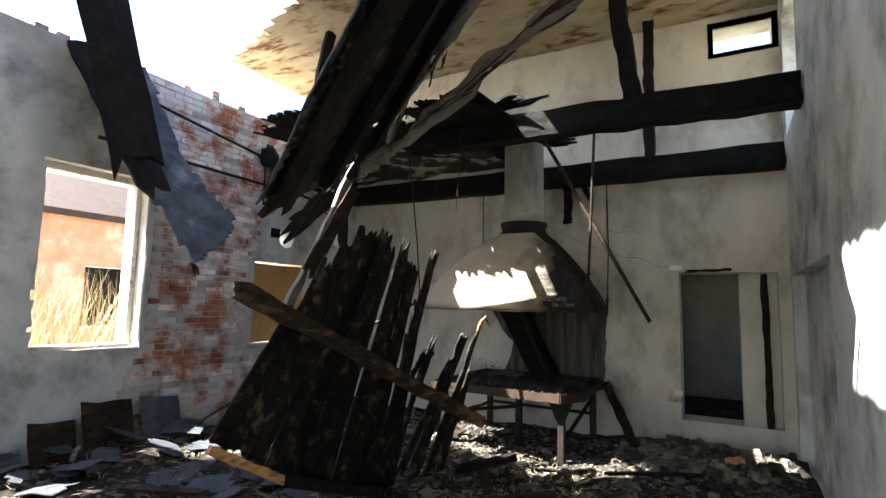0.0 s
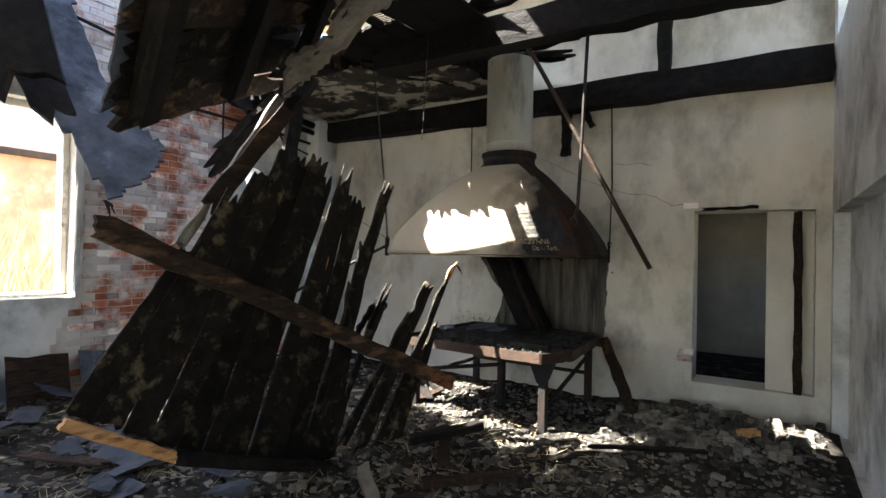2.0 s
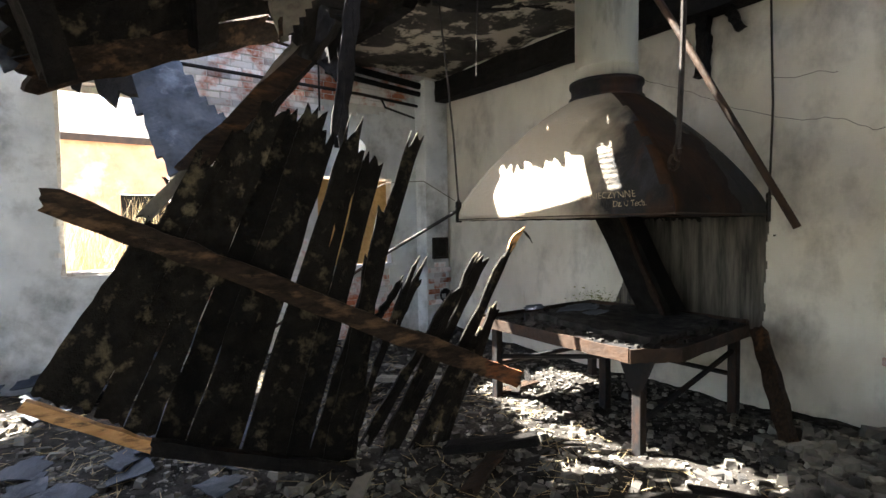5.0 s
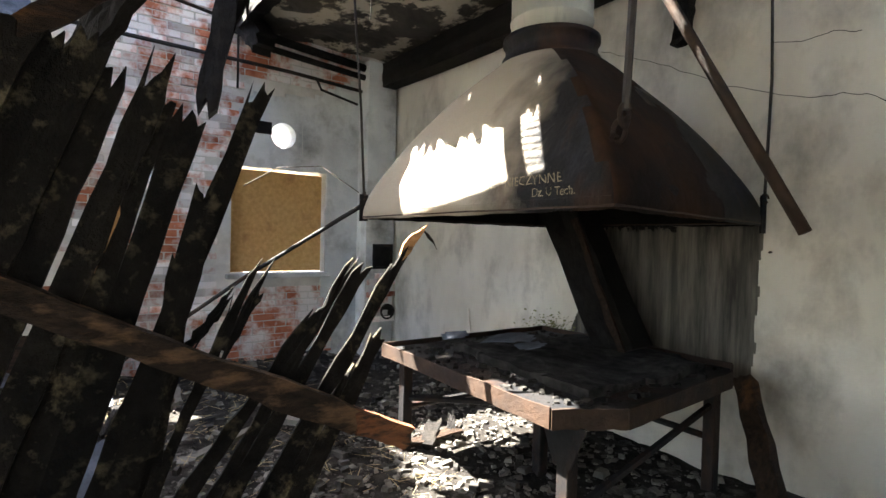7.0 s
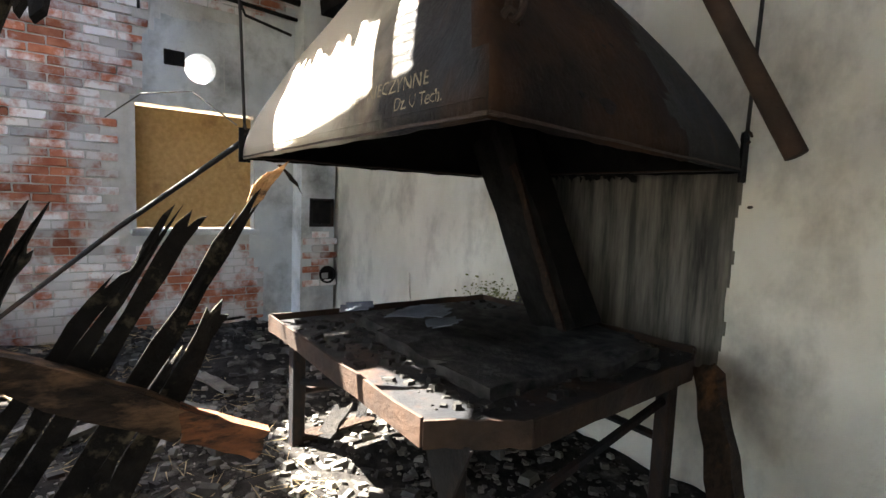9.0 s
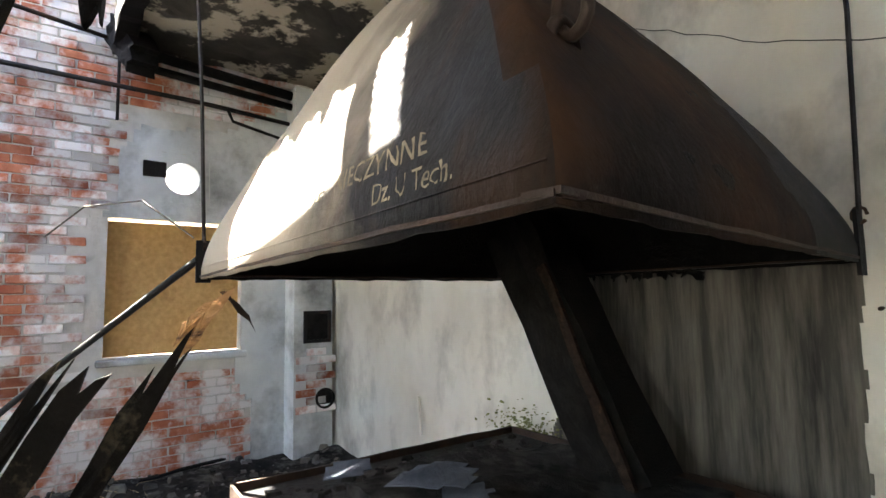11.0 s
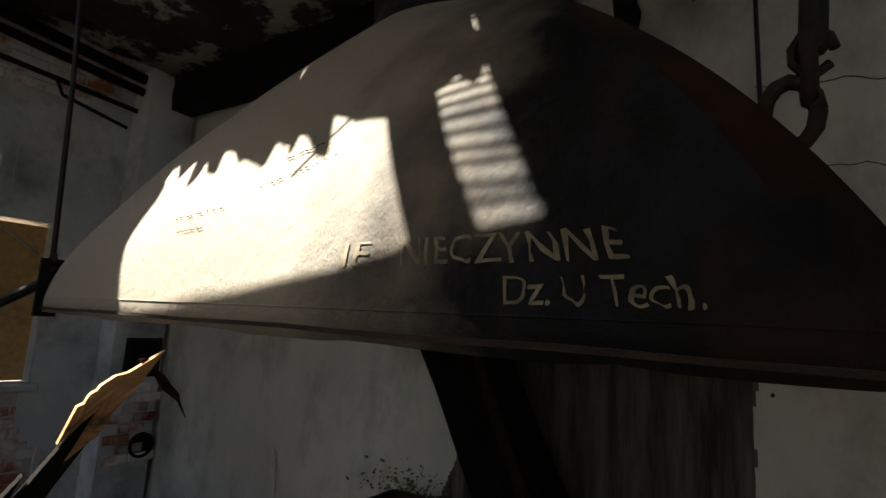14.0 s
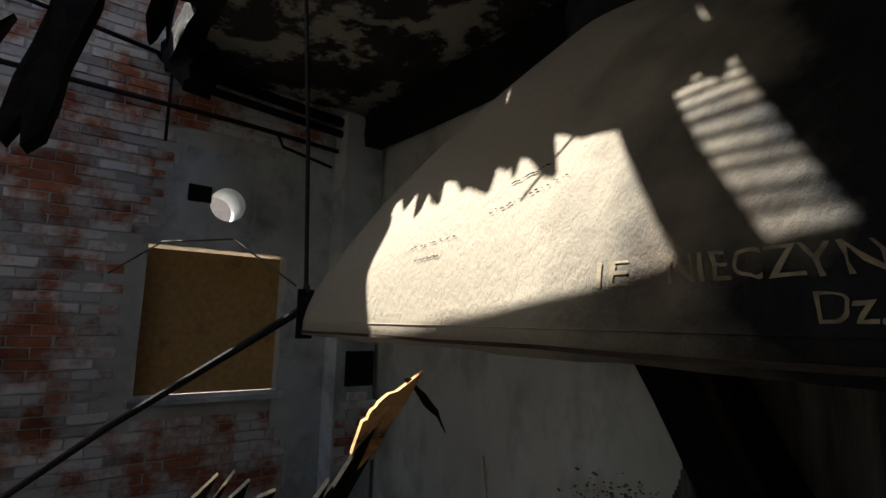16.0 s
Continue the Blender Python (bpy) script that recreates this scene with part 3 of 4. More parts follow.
own(part("collar", lathe_bm(HC, [(0.25, 2.43), (0.285, 2.43), (0.285, 2.47), (0.265, 2.475), (0.265, 2.555), (0.28, 2.56), (0.28, 2.59), (0.235, 2.595), (0.235, 2.43)]), M_RUST, None, "black flanged collar", True), hood)
duct = single("flue_pipe", lathe_bm(HC, [(0.225, 2.58), (0.235, 2.58), (0.235, 2.68), (0.241, 2.685), (0.241, 2.695), (0.235, 2.70), (0.235, 3.55), (0.225, 3.55), (0.225, 2.58)], 36), M_ZINC, "tarnished galvanised flue pipe above the hood", "pipe", smooth=True)


def lettering(text, f0, f1, s0, s1, parent):
    """Painted words that follow the hood's front."""
    cu = bpy.data.curves.new("lettering", 'FONT')
    cu.body = text
    tmp = new("tmp", cu)
    me = bpy.data.meshes.new_from_object(tmp.evaluated_get(bpy.context.evaluated_depsgraph_get()))
    bpy.data.objects.remove(tmp)
    bm = bmesh.new()
    bm.from_mesh(me)
    bmesh.ops.triangulate(bm, faces=bm.faces[:])
    bmesh.ops.subdivide_edges(bm, edges=bm.edges[:], cuts=1)
    xs, ys = [v.co.x for v in bm.verts], [v.co.y for v in bm.verts]
    lo, hi, yb, yt = min(xs), max(xs), 0.0, 0.69
    for v in bm.verts:
        u, w = (v.co.x - lo) / (hi - lo), (v.co.y - yb) / (yt - yb)
        jig = 0.004 * noise.noise(Vector((v.co.x * 3, v.co.y * 3, 1)))
        v.co = hood_point(0, f0 + (f1 - f0) * u + jig, s0 + (s1 - s0) * w + jig, 0.0025)
    bm.verts.index_update()
    left = set(bm.verts)
    while left:
        stack, letter = [left.pop()], []
        while stack:
            v = stack.pop()
            letter.append(v)
            for e in v.link_edges:
                w = e.other_vert(v)
                if w in left:
                    left.remove(w)
                    stack.append(w)
        copy, old = bmesh.new(), {}
        for v in letter:
            old[v] = copy.verts.new(v.co)
        for f in {f for v in letter for f in v.link_faces}:
            if noise.noise(f.calc_center_median() * 90) < 0.72:
                copy.faces.new([old[v] for v in f.verts])
        own(part("letter", copy, M_CHALK, None, "hand-painted faded letter"), parent)
    bm.free()


lettering("NIECZYNNE", 0.715, 0.880, 0.068, 0.110, hood)
lettering("IE", 0.648, 0.680, 0.068, 0.110, hood)
lettering("Dz. U Tech.", 0.800, 0.912, 0.014, 0.050, hood)
own(part("seam", tube_bm([hood_point(0, 0.005 + 0.99 * k / 60, 0.0, 0.001) for k in range(61)], 0.0018, 5), M_HOOD, None, "folded seam above the rim"), hood)
# hangers of the hood
for pts, rad in (([(0.33, -1.69, 1.70), (0.28, -1.70, 2.3), (0.2, -1.72, 3.0), (0.12, -1.72, 3.5)], 0.009), ([(2.16, -0.05, 1.70), (2.18, -0.06, 2.4), (2.17, -0.1, 3.3)], 0.009),
                 ([(0.4, -0.06, 1.70), (0.4, -0.08, 3.4)], 0.008), ([(2.29, -1.62, 1.93), (2.32, -1.63, 2.5), (2.38, -1.7, 3.45)], 0.016)):
    h = thing("hanger_wire", pts[0], "dark steel wire that hangs the hood from the beams", "wire", "hood hangers")
    own(part("wire", tube_bm(pts, rad, 6), M_WIRE, None), h)
    p = Vector(pts[0])
    own(part("hook", tube_bm([p + Vector((0.022 * math.cos(a), 0, 0.0 + 0.028 * math.sin(a))) for a in [i * 0.7 for i in range(9)]], 0.006, 6), M_RUST2, None), h)

for k in range(3):
    c = Vector((2.285 - 0.02 * k, -1.62, 1.91 - 0.055 * k))
    ax = Vector((1, 0, 0)) if k % 2 else Vector((0, 1, 0))
    single("chain_link", tube_bm([c + ax * 0.028 * math.cos(a) + Vector((0, 0, 0.042 * math.sin(a))) for a in [i * 2 * math.pi / 12 for i in range(13)]], 0.01, 8), M_RUST2, "heavy rusty chain link on the shoulder of the hood", "chain", "hood chain", smooth=True)

# ---------------------------------------------------------------- forge table
TZ = 0.70
table = thing("forge_table", (1.4, -1.0, 0), "scorched iron forge table heaped with ash and scrap", "table")
TB = [(0.45, -1.58), (2.0, -1.66), (2.18, -1.38), (2.12, -0.30), (2.02, -0.08), (0.5, -0.08)]
bm = bmesh.new()
NT = len(TB)
top_v = [bm.verts.new((x, y, TZ - 0.02)) for x, y in TB] + [bm.verts.new((x, y, TZ - 0.06)) for x, y in TB]
bm.faces.new(top_v[:NT])
bm.faces.new(top_v[NT:])
for i in range(NT):
    bm.faces.new([top_v[i], top_v[(i + 1) % NT], top_v[NT + (i + 1) % NT], top_v[NT + i]])
own(part("tabletop", bm, M_RUST, None), table)
for i in range(NT):
    a, b = Vector((*TB[i], TZ - 0.03)), Vector((*TB[(i + 1) % NT], TZ - 0.03))
    outw = Vector(((b - a).y, -(b - a).x, 0)).normalized()
    own(part("rim", board_bm(a + outw * 0.006, b + outw * 0.006, 0.09, 0.012, outw, (0, 0), 8 + i, 2, 10, 0.003), M_RUST2, None, "rusty flat-iron edge"), table)
for x, y in ((0.58, -1.48), (1.98, -1.52), (2.02, -0.3), (0.6, -0.2), (1.3, -0.95)):
    own(part("leg", box((x - 0.035, y - 0.035, -0.05), (x + 0.035, y + 0.035, TZ - 0.06), 0.006), M_RUST, None), table)
for x, y in ((1.98, -1.52),):
    g = bmesh.new()
    gv = [g.verts.new((x + dx, y - 0.042, z)) for dx, z in ((-0.13, TZ - 0.07), (0.13, TZ - 0.07), (0.045, TZ - 0.27), (-0.045, TZ - 0.27))]
    gv += [g.verts.new(v.co + Vector((0, 0.012, 0))) for v in gv]
    g.faces.new(gv[:4]), g.faces.new(gv[4:])
    for i in range(4):
        g.faces.new([gv[i], gv[(i + 1) % 4], gv[4 + (i + 1) % 4], gv[4 + i]])
    own(part("gusset", g, M_RUST, None), table)
for p, q in (((0.58, -1.46, 0.3), (0.6, -0.2, 0.28)), ((1.98, -1.5, 0.2), (2.02, -0.32, 0.5)), ((0.58, -1.48, 0.36), (1.33, -0.95, 0.42)), ((2.02, -0.28, 0.3), (0.62, -0.22, 0.3))):
    own(part("brace", tube_bm([p, q], 0.022, 6), M_RUST, None), table)


def rubble_bm(count, place, size0, size1, seed, flat=0.5):
    """Many broken lumps; place(rnd) gives where each lies."""
    rnd = random.Random(seed)
    verts, faces = [], []
    for _ in range(count):
        x, y, z = place(rnd)
        s = size0 + (size1 - size0) * rnd.random() ** 3
        a = rnd.uniform(0, 6.28)
        sx, sy, sz = s * rnd.uniform(0.6, 1.5), s * rnd.uniform(0.5, 1.0), s * rnd.uniform(0.25, flat)
        base = len(verts)
        tilt = rnd.uniform(-0.3, 0.3)
        for dx, dy, dz in ((-1, -1, -1), (1, -1, -1), (1, 1, -1), (-1, 1, -1), (-1, -1, 1), (1, -1, 1), (1, 1, 1), (-1, 1, 1)):
            k = 0.75 if dz > 0 else 1.0
            px, py, pz = dx * sx * k * rnd.uniform(0.7, 1.1), dy * sy * k * rnd.uniform(0.7, 1.1), dz * sz
            verts.append((x + px * math.cos(a) - py * math.sin(a), y + px * math.sin(a) + py * math.cos(a), z + sz * 0.6 + pz + px * tilt))
        faces += [tuple(base + i for i in f) for f in ((0, 3, 2, 1), (4, 5, 6, 7), (0, 1, 5, 4), (1, 2, 6, 5), (2, 3, 7, 6), (3, 0, 4, 7))]
    me = bpy.data.meshes.new("rubble")
    me.from_pydata(verts, [], faces)
    bm = bmesh.new()
    bm.from_mesh(me)
    bpy.data.meshes.remove(me)
    return bm


def island_vary(mat_):
    nt = mat_.node_tree
    b = nt.nodes["Principled BSDF"]
    src = b.inputs["Base Color"].links[0].from_socket
    g = nt.nodes.new("ShaderNodeNewGeometry")
    r = nt.nodes.new("ShaderNodeValToRGB")
    r.color_ramp.elements[0].color, r.color_ramp.elements[1].color = (0.12, 0.11, 0.1, 1), (1.2, 1.2, 1.2, 1)
    nt.links.new(g.outputs["Random Per Island"], r.inputs[0])
    m = nt.nodes.new("ShaderNodeMixRGB")
    m.blend_type = 'MULTIPLY'
    m.inputs[0].default_value = 1.0
    nt.links.new(src, m.inputs[1])
    nt.links.new(r.outputs[0], m.inputs[2])
    nt.links.new(m.outputs[0], b.inputs["Base Color"])


island_vary(M_CHIP)
single("table_ash", rubble_bm(700, lambda r: (r.uniform(0.52, 2.05), r.uniform(-1.55, -0.12), TZ - 0.02), 0.005, 0.035, 7), M_ASH, "ash, clinker and scraps heaped on the forge table", "ash", kind="stuff")
single("ash_heap", sheet_bm([(0, 0), (1.15, -0.1), (1.2, 0.9), (0.9, 1.1), (0.1, 1.1), (-0.1, 0.5)], (0.8, -1.25, TZ + 0.005), (1, 0, 0), (0, 1, 0), 0.05, 0.05, 0.05, 9), M_ASH, "low heap of black ash on the forge table", "ash", kind="stuff")
for k, (x, y, rz, w) in enumerate(((1.0, -1.2, 20, 0.17), (1.15, -1.05, -35, 0.13), (0.8, -1.35, 60, 0.1))):
    single("metal_scrap", sheet_bm([(0, 0), (w * 2, 0.02), (w * 1.8, w), (w, w * 1.3), (0.02, w)], (x, y, TZ + 0.07), (math.cos(radians(rz)), math.sin(radians(rz)), 0.1), (-math.sin(radians(rz)), math.cos(radians(rz)), 0.15), 0.004, 0.03, 0.02, k),
           M_FELT, "bent grey scrap of sheet metal lying on the ash", "scrap", "scraps on the forge table")

# black flue trunk between hearth and hood
trunk = thing("hearth_duct", (1.42, -0.3, TZ), "soot-black leaning sheet-iron duct rising from the hearth", "duct")
own(part("casing", board_bm((1.44, -0.3, TZ - 0.02), (0.84, -0.3, HZ + 0.25), 0.30, 0.22, (0, -1, 0), (0, 0), 5, 4, 8, 0.004), M_CHAR, None), trunk)
own(part("slat", board_bm((1.52, -0.44, TZ), (1.08, -0.42, HZ + 0.05), 0.05, 0.02, (0, -1, 0), (0.02, 0.02), 6), M_CHAR_B, None), trunk)
lean = single("leaning_beam", board_bm((2.16, -0.22, 0.68), (2.64, -0.88, 0.03), 0.1, 0.08, (0, -1, 0.3), (0.05, 0.03), 3), M_CHAR_B, "scorched timber leaning against the forge table", "beam")

# rusty prop rod, tie bar
single("rusty_pipe", tube_bm([(2.85, -1.48, 1.47), (2.3, -1.5, 2.5), (1.86, -1.58, 3.33), (1.74, -1.64, 3.55)], 0.02, 10), M_RUST2, "rusty iron pipe slanting down from the beams", "pipe", smooth=True)
single("tie_bar", tube_bm([(0.33, -1.71, 1.63), (-0.5, -2.2, 1.12), (-1.5, -2.85, 0.4), (-1.9, -3.1, 0.1)], 0.016, 8), M_RUST, "thin dark iron bar leaning on the hood corner", "bar")

single("soot_stain", sheet_bm([(0.7, 0.62), (1.7, 0.6), (2.08, 0.55), (2.12, 0.8), (2.11, 0.95), (2.13, 1.15), (2.12, 1.3), (2.15, 1.45), (2.14, 1.6), (0.45, 1.62), (0.62, 1.4), (0.7, 1.25), (0.86, 1.1), (0.82, 0.9)], (0, -0.004, 0), (1, 0, 0), (0, 0, 1), 0.006, 0.011, 0.001, 12), M_SOOT_STREAK, "streaky black soot on the wall behind the hearth", "soot", kind="structure")
single("wall_moss", rubble_bm(420, lambda r: (min(1.0, max(-0.2, r.gauss(0.58, 0.16))), -0.004, 0.64 + abs(r.gauss(0.0, 0.075))), 0.004, 0.013, 51), M_MOSS, "yellow-green moss on the damp wall behind the hearth", "moss", kind="stuff")
single("pale_stick", board_bm((-0.47, -0.05, 0.46), (-0.557, -0.015, 0.725), 0.02, 0.012, (0, -1, 0), (0.01, 0.02), 9, 2, 3, 0.001), M_PAINTWOOD, "thin white stick leaning on the back wall", "stick")

for f, sv, r in ((0.30, 0.06, 0.045), (0.22, 0.07, 0.02), (0.36, 0.28, 0.015), (0.40, 0.30, 0.018), (0.34, 0.33, 0.012)):
    bmh = bmesh.new()
    ring_pts = [bmh.verts.new(hood_point(1, f + r * 0.6 * math.cos(a) * (1 + 0.3 * math.sin(3 * a)), sv + r * 0.55 * math.sin(a), 0.005)) for a in [i * 0.524 for i in range(12)]]
    bmh.faces.new(ring_pts)
    own(part("rust_hole", bmh, M_CHAR, None, "black hole eaten by rust"), hood)
for f0, s0, f1, s1 in ((0.30, 0.20, 0.42, 0.215), (0.48, 0.26, 0.60, 0.31), (0.50, 0.33, 0.56, 0.35), (0.34, 0.165, 0.40, 0.17)):
    rs = random.Random(int(f0 * 100))
    for k in range(16):
        t = k / 15 + rs.uniform(-0.03, 0.03)
        bmh = bmesh.new()
        c = (f0 + (f1 - f0) * t, s0 + (s1 - s0) * t + rs.uniform(-0.004, 0.004))
        rr = rs.uniform(0.0015, 0.004)
        vs = [bmh.verts.new(hood_point(0, c[0] + rr * math.cos(a), c[1] + rr * 0.6 * math.sin(a), 0.004)) for a in (0, 1.1, 2.2, 3.3, 4.4, 5.4)]
        bmh.faces.new(vs)
        own(part("blister", bmh, M_CHAR, None), hood)

# ---------------------------------------------------------------- beams and ceiling remains
def beam(name, p, q, w, h, label, group="tie beams", mat_=None, seed=1, face=(0, -1, 0)):
    return single(name, board_bm(p, q, h, w, face, (0.03, 0.03), seed, 4, 16, 0.01), mat_ or M_CHAR, label, "beam", group)


beam("tie_beam", (XW, -0.15, 3.36), (XE, -0.15, 3.35), 0.2, 0.28, "soot-black tie beam close to the end wall", seed=11)
beam("tie_beam", (0.2, -1.75, 3.55), (XE, -1.75, 3.49), 0.2, 0.28, "charred tie beam across the room", seed=12)
beam("hanging_post", (1.67, -0.12, 3.30), (1.67, -0.12, 2.71), 0.09, 0.1, "short charred board hanging below a beam", "", seed=13)
beam("roof_post", (2.72, -0.2, 3.45), (2.74, -0.25, 5.25), 0.1, 0.12, "charred upright between beam and roof", "roof posts", seed=14)
beam("roof_post", (2.78, -1.75, 3.6), (2.55, -1.72, 5.25), 0.16, 0.16, "charred upright between beam and roof", "roof posts", seed=15)
beam("roof_strut", (1.98, -0.15, 3.0), (1.8, -0.15, 3.42), 0.06, 0.07, "thin charred strut beside the flue", "", seed=16)
for k, (p, q, w) in enumerate((((0.2, -1.3, 3.6), (2.1, -1.0, 3.72), 0.3), ((0.1, -0.9, 3.72), (2.0, -0.7, 3.66), 0.26), ((0.5, -1.6, 3.72), (1.9, -1.9, 3.85), 0.3), ((-0.3, -1.75, 3.6), (0.7, -0.2, 3.66), 0.3), ((0.9, -1.75, 3.7), (1.1, -0.2, 3.5), 0.24))):
    single("fallen_board", board_bm(p, q, w, 0.03, (0, 0, 1), (0.3, 0.4), 30 + k, 6, 10, 0.02), M_CHAR, "charred ceiling board sagging over the beams", "board", "sagging ceiling boards")
rnd = random.Random(19)
# Planks added so that their ends cut out the hood's sun patch.
for k in range(18):
    x, wide = -0.88 + 0.14 * k, 0.137
    if k <= 3:
        y1 = -3.15 + rnd.uniform(-0.08, 0.05)
    elif k <= 9:
        y1 = -2.34 - 0.10 * (x + 0.09) + rnd.uniform(-0.06, 0.05)
    else:
        x, y1, wide = ((0.538, -2.36, 0.16), (0.663, -2.72, 0.115), (0.785, -2.34, 0.13))[k - 10] if k < 13 else (0.918 + 0.135 * (k - 13), -2.78 + rnd.uniform(-0.05, 0.05), 0.137)
    single("ceiling_plank", board_bm((x, -1.5, 3.67), (x + rnd.uniform(-0.01, 0.01), y1, 3.59), wide, 0.025, (0, 0, 1), (0.02, 0.10), 400 + k, 4, 6, 0.008), M_CHAR, "burnt plank added past the beam to shape the sunlight", "plank", "burnt ceiling planks")
# More planks added to keep the sun off the table's left end.
for k in range(3):
    x = -1.02 - 0.14 * k
    single("ceiling_plank", board_bm((x, -1.5, 3.67), (x, -2.95 + 0.06 * k, 3.59), 0.137, 0.025, (0, 0, 1), (0.02, 0.12), 440 + k, 4, 6, 0.008), M_CHAR, "burnt plank added past the beam to shape the sunlight", "plank", "burnt ceiling planks")
# Laths placed to stripe the sun patch on the hood.
for k in range(10):
    y = -2.29 - 0.031 * k
    single("ceiling_lath", board_bm((0.66, y, 3.615), (0.90, y + rnd.uniform(-0.012, 0.012), 3.61), 0.010, 0.006, (0, 0, 1), (0.01, 0.01), 430 + k, 2, 3, 0.001), M_CHAR_B, "thin burnt lath across a gap in the ceiling planks", "lath", "burnt ceiling laths")
for k, (x, y, z) in enumerate(((0.9, -1.75, 3.42), (1.15, -1.5, 3.5), (0.75, -1.35, 3.55))):
    single("plaster_flake", sheet_bm([(0, 0), (0.22, 0.03), (0.26, 0.12), (0.1, 0.18), (-0.04, 0.1)], (x, y, z), (1, 0.2, 0.1), (0, 0.7, 0.5), 0.02, 0.03, 0.02, 40 + k), M_PALE_WOOD, "loose flake of lath and plaster under the ceiling", "plaster", "hanging flakes")

# Board added to bound the hood's sun patch from below.
single("cross_batten", board_bm((-0.55, -2.727, 3.56), (1.50, -2.565, 3.57), 0.1, 0.03, (0, 0, 1), (0.04, 0.1), 470, 4, 12, 0.008), M_CHAR, "charred cross board added under the plank ends to cut the sunlight", "board")

# ducts and pipes on the west wall
def pipe(name, pts, r, label, group="", mat_=None):
    return single(name, tube_bm(pts, r, 10), mat_ or M_CHAR, label, "pipe", group, smooth=True)


pipe("wall_pipe", [(XW + 0.1, -4.1, 3.26), (XW + 0.1, -1.3, 3.22), (XW + 0.1, -0.05, 3.15)], 0.02, "long dark pipe along the brick wall", "wall pipes", M_RUST)
pipe("wall_pipe", [(XW + 0.08, -3.7, 3.86), (XW + 0.08, -1.75, 3.6)], 0.018, "dark pipe high on the brick wall", "wall pipes", M_RUST)
pipe("wall_pipe", [(XW + 0.16, -1.8, 3.54), (XW + 0.16, -0.1, 3.41)], 0.045, "soot-black duct under the ceiling", "wall pipes")
pipe("wall_pipe", [(XW + 0.16, -1.8, 3.42), (XW + 0.16, -0.1, 3.30)], 0.035, "soot-black duct under the ceiling", "wall pipes")
pipe("wall_pipe", [(XW + 0.12, -1.0, 3.19), (XW + 0.15, -0.96, 3.08), (XW + 0.15, -0.5, 2.99)], 0.014, "thin bent pipe end below the ducts", "wall pipes", M_RUST)
pipe("wall_pipe", [(XW + 0.06, -1.85, 3.5), (XW + 0.06, -1.85, 2.95)], 0.012, "thin upright conduit on the brick wall", "wall pipes", M_RUST)
single("burnt_beam_end", board_bm((XW + 0.05, -1.85, 3.72), (XW + 0.6, -1.7, 3.25), 0.22, 0.2, (0, -1, 0.2), (0.05, 0.12), 51), M_CHAR, "charred beam end below the wall top", "beam")

# wall top: broken courses
rnd = random.Random(9)
for k in range(34):
    y = -6.9 + 0.2 * k
    if y > -1.6:
        break
    for c in range(rnd.choice((0, 1, 1, 2))):
        b = single("loose_brick", box((XW - 0.3 + rnd.uniform(-0.05, 0.05), y, 4.202 + 0.075 * c), (XW - 0.03 + rnd.uniform(-0.04, 0.03), y + 0.12, 4.27 + 0.075 * c), 0.006), M_BRICK, "loose weathered brick on top of the broken wall", "brick", "loose bricks on the wall top")

# ---------------------------------------------------------------- roof section that has swung down
slab = thing("collapsed_roof_section", (1.0, -5.0, 2.0), "blackened roof section hanging down from the rafters", "roof section")
T1, E1, E2 = Vector((0.85, -4.64, 2.12)), Vector((0.70, -0.2, 0.66)).normalized(), Vector((-0.30, 0.88, 0.42)).normalized()
NS = E1.cross(E2).normalized()
for k in range(11):
    o = T1 + E1 * (0.09 + 0.19 * k)
    length = (2.72 if k > 5 else 2.4 if k > 2 else 1.85) + 0.12 * math.sin(k * 2.1)
    own(part("roof_board", board_bm(o - E2 * (0.06 * math.sin(k * 3)), o + E2 * length + NS * 0.01 * (k % 2), 0.186, 0.026, NS, (0.1, 0.45), 60 + k, 6, 10, 0.01, 0.97), M_PLANK if k % 3 else M_BRACE, None), slab)
for k, f in enumerate((0.15, 0.95, 1.75)):
    p = T1 + E2 * f - NS * 0.08
    own(part("rafter", board_bm(p + E1 * (-0.08 if k == 2 else 0.05), p + E1 * 2.15, 0.1, 0.13, E2, (0.12, 0.02), 80 + k), M_CHAR, None), slab)
own(part("roofing_felt", sheet_bm([(0, 0), (2.0, 0.05), (2.0, 2.6), (1.6, 2.65), (0.8, 2.5), (0.4, 2.3), (0.3, 1.85), (0.0, 1.75)], T1 + NS * 0.03 + E1 * 0.1, E1, E2, 0.01, 0.09, 0.03, 8), M_FELT, None, "torn grey roofing felt"), slab)
own(part("plaster_lath", sheet_bm([(0.36, -0.05), (0.6, -0.1), (1.2, 0.08), (1.9, -0.08), (2.7, 0.0), (2.7, 0.4), (1.9, 0.32), (1.3, 0.25), (0.7, 0.14), (0.4, 0.12)], T1 + E2 * 2.3 - NS * 0.06, E1, E2, 0.035, 0.05, 0.06, 17), M_PALE_WOOD, None, "broken lath and pale plaster underside"), slab)
rnd = random.Random(5)
for k in range(14):
    p = T1 + E2 * rnd.uniform(2.05, 2.4) + E1 * rnd.uniform(0.35, 1.6) - NS * 0.1
    d = (E2 * 0.6 - E1 * rnd.uniform(0.2, 0.9) + Vector((0, 0, -rnd.uniform(0.0, 0.5)))).normalized()
    own(part("lath", board_bm(p, p + d * rnd.uniform(0.12, 0.3), 0.03, 0.008, NS, (0.05, 0.08), 200 + k, 2, 4, 0.004), M_CHAR_B, None), slab)
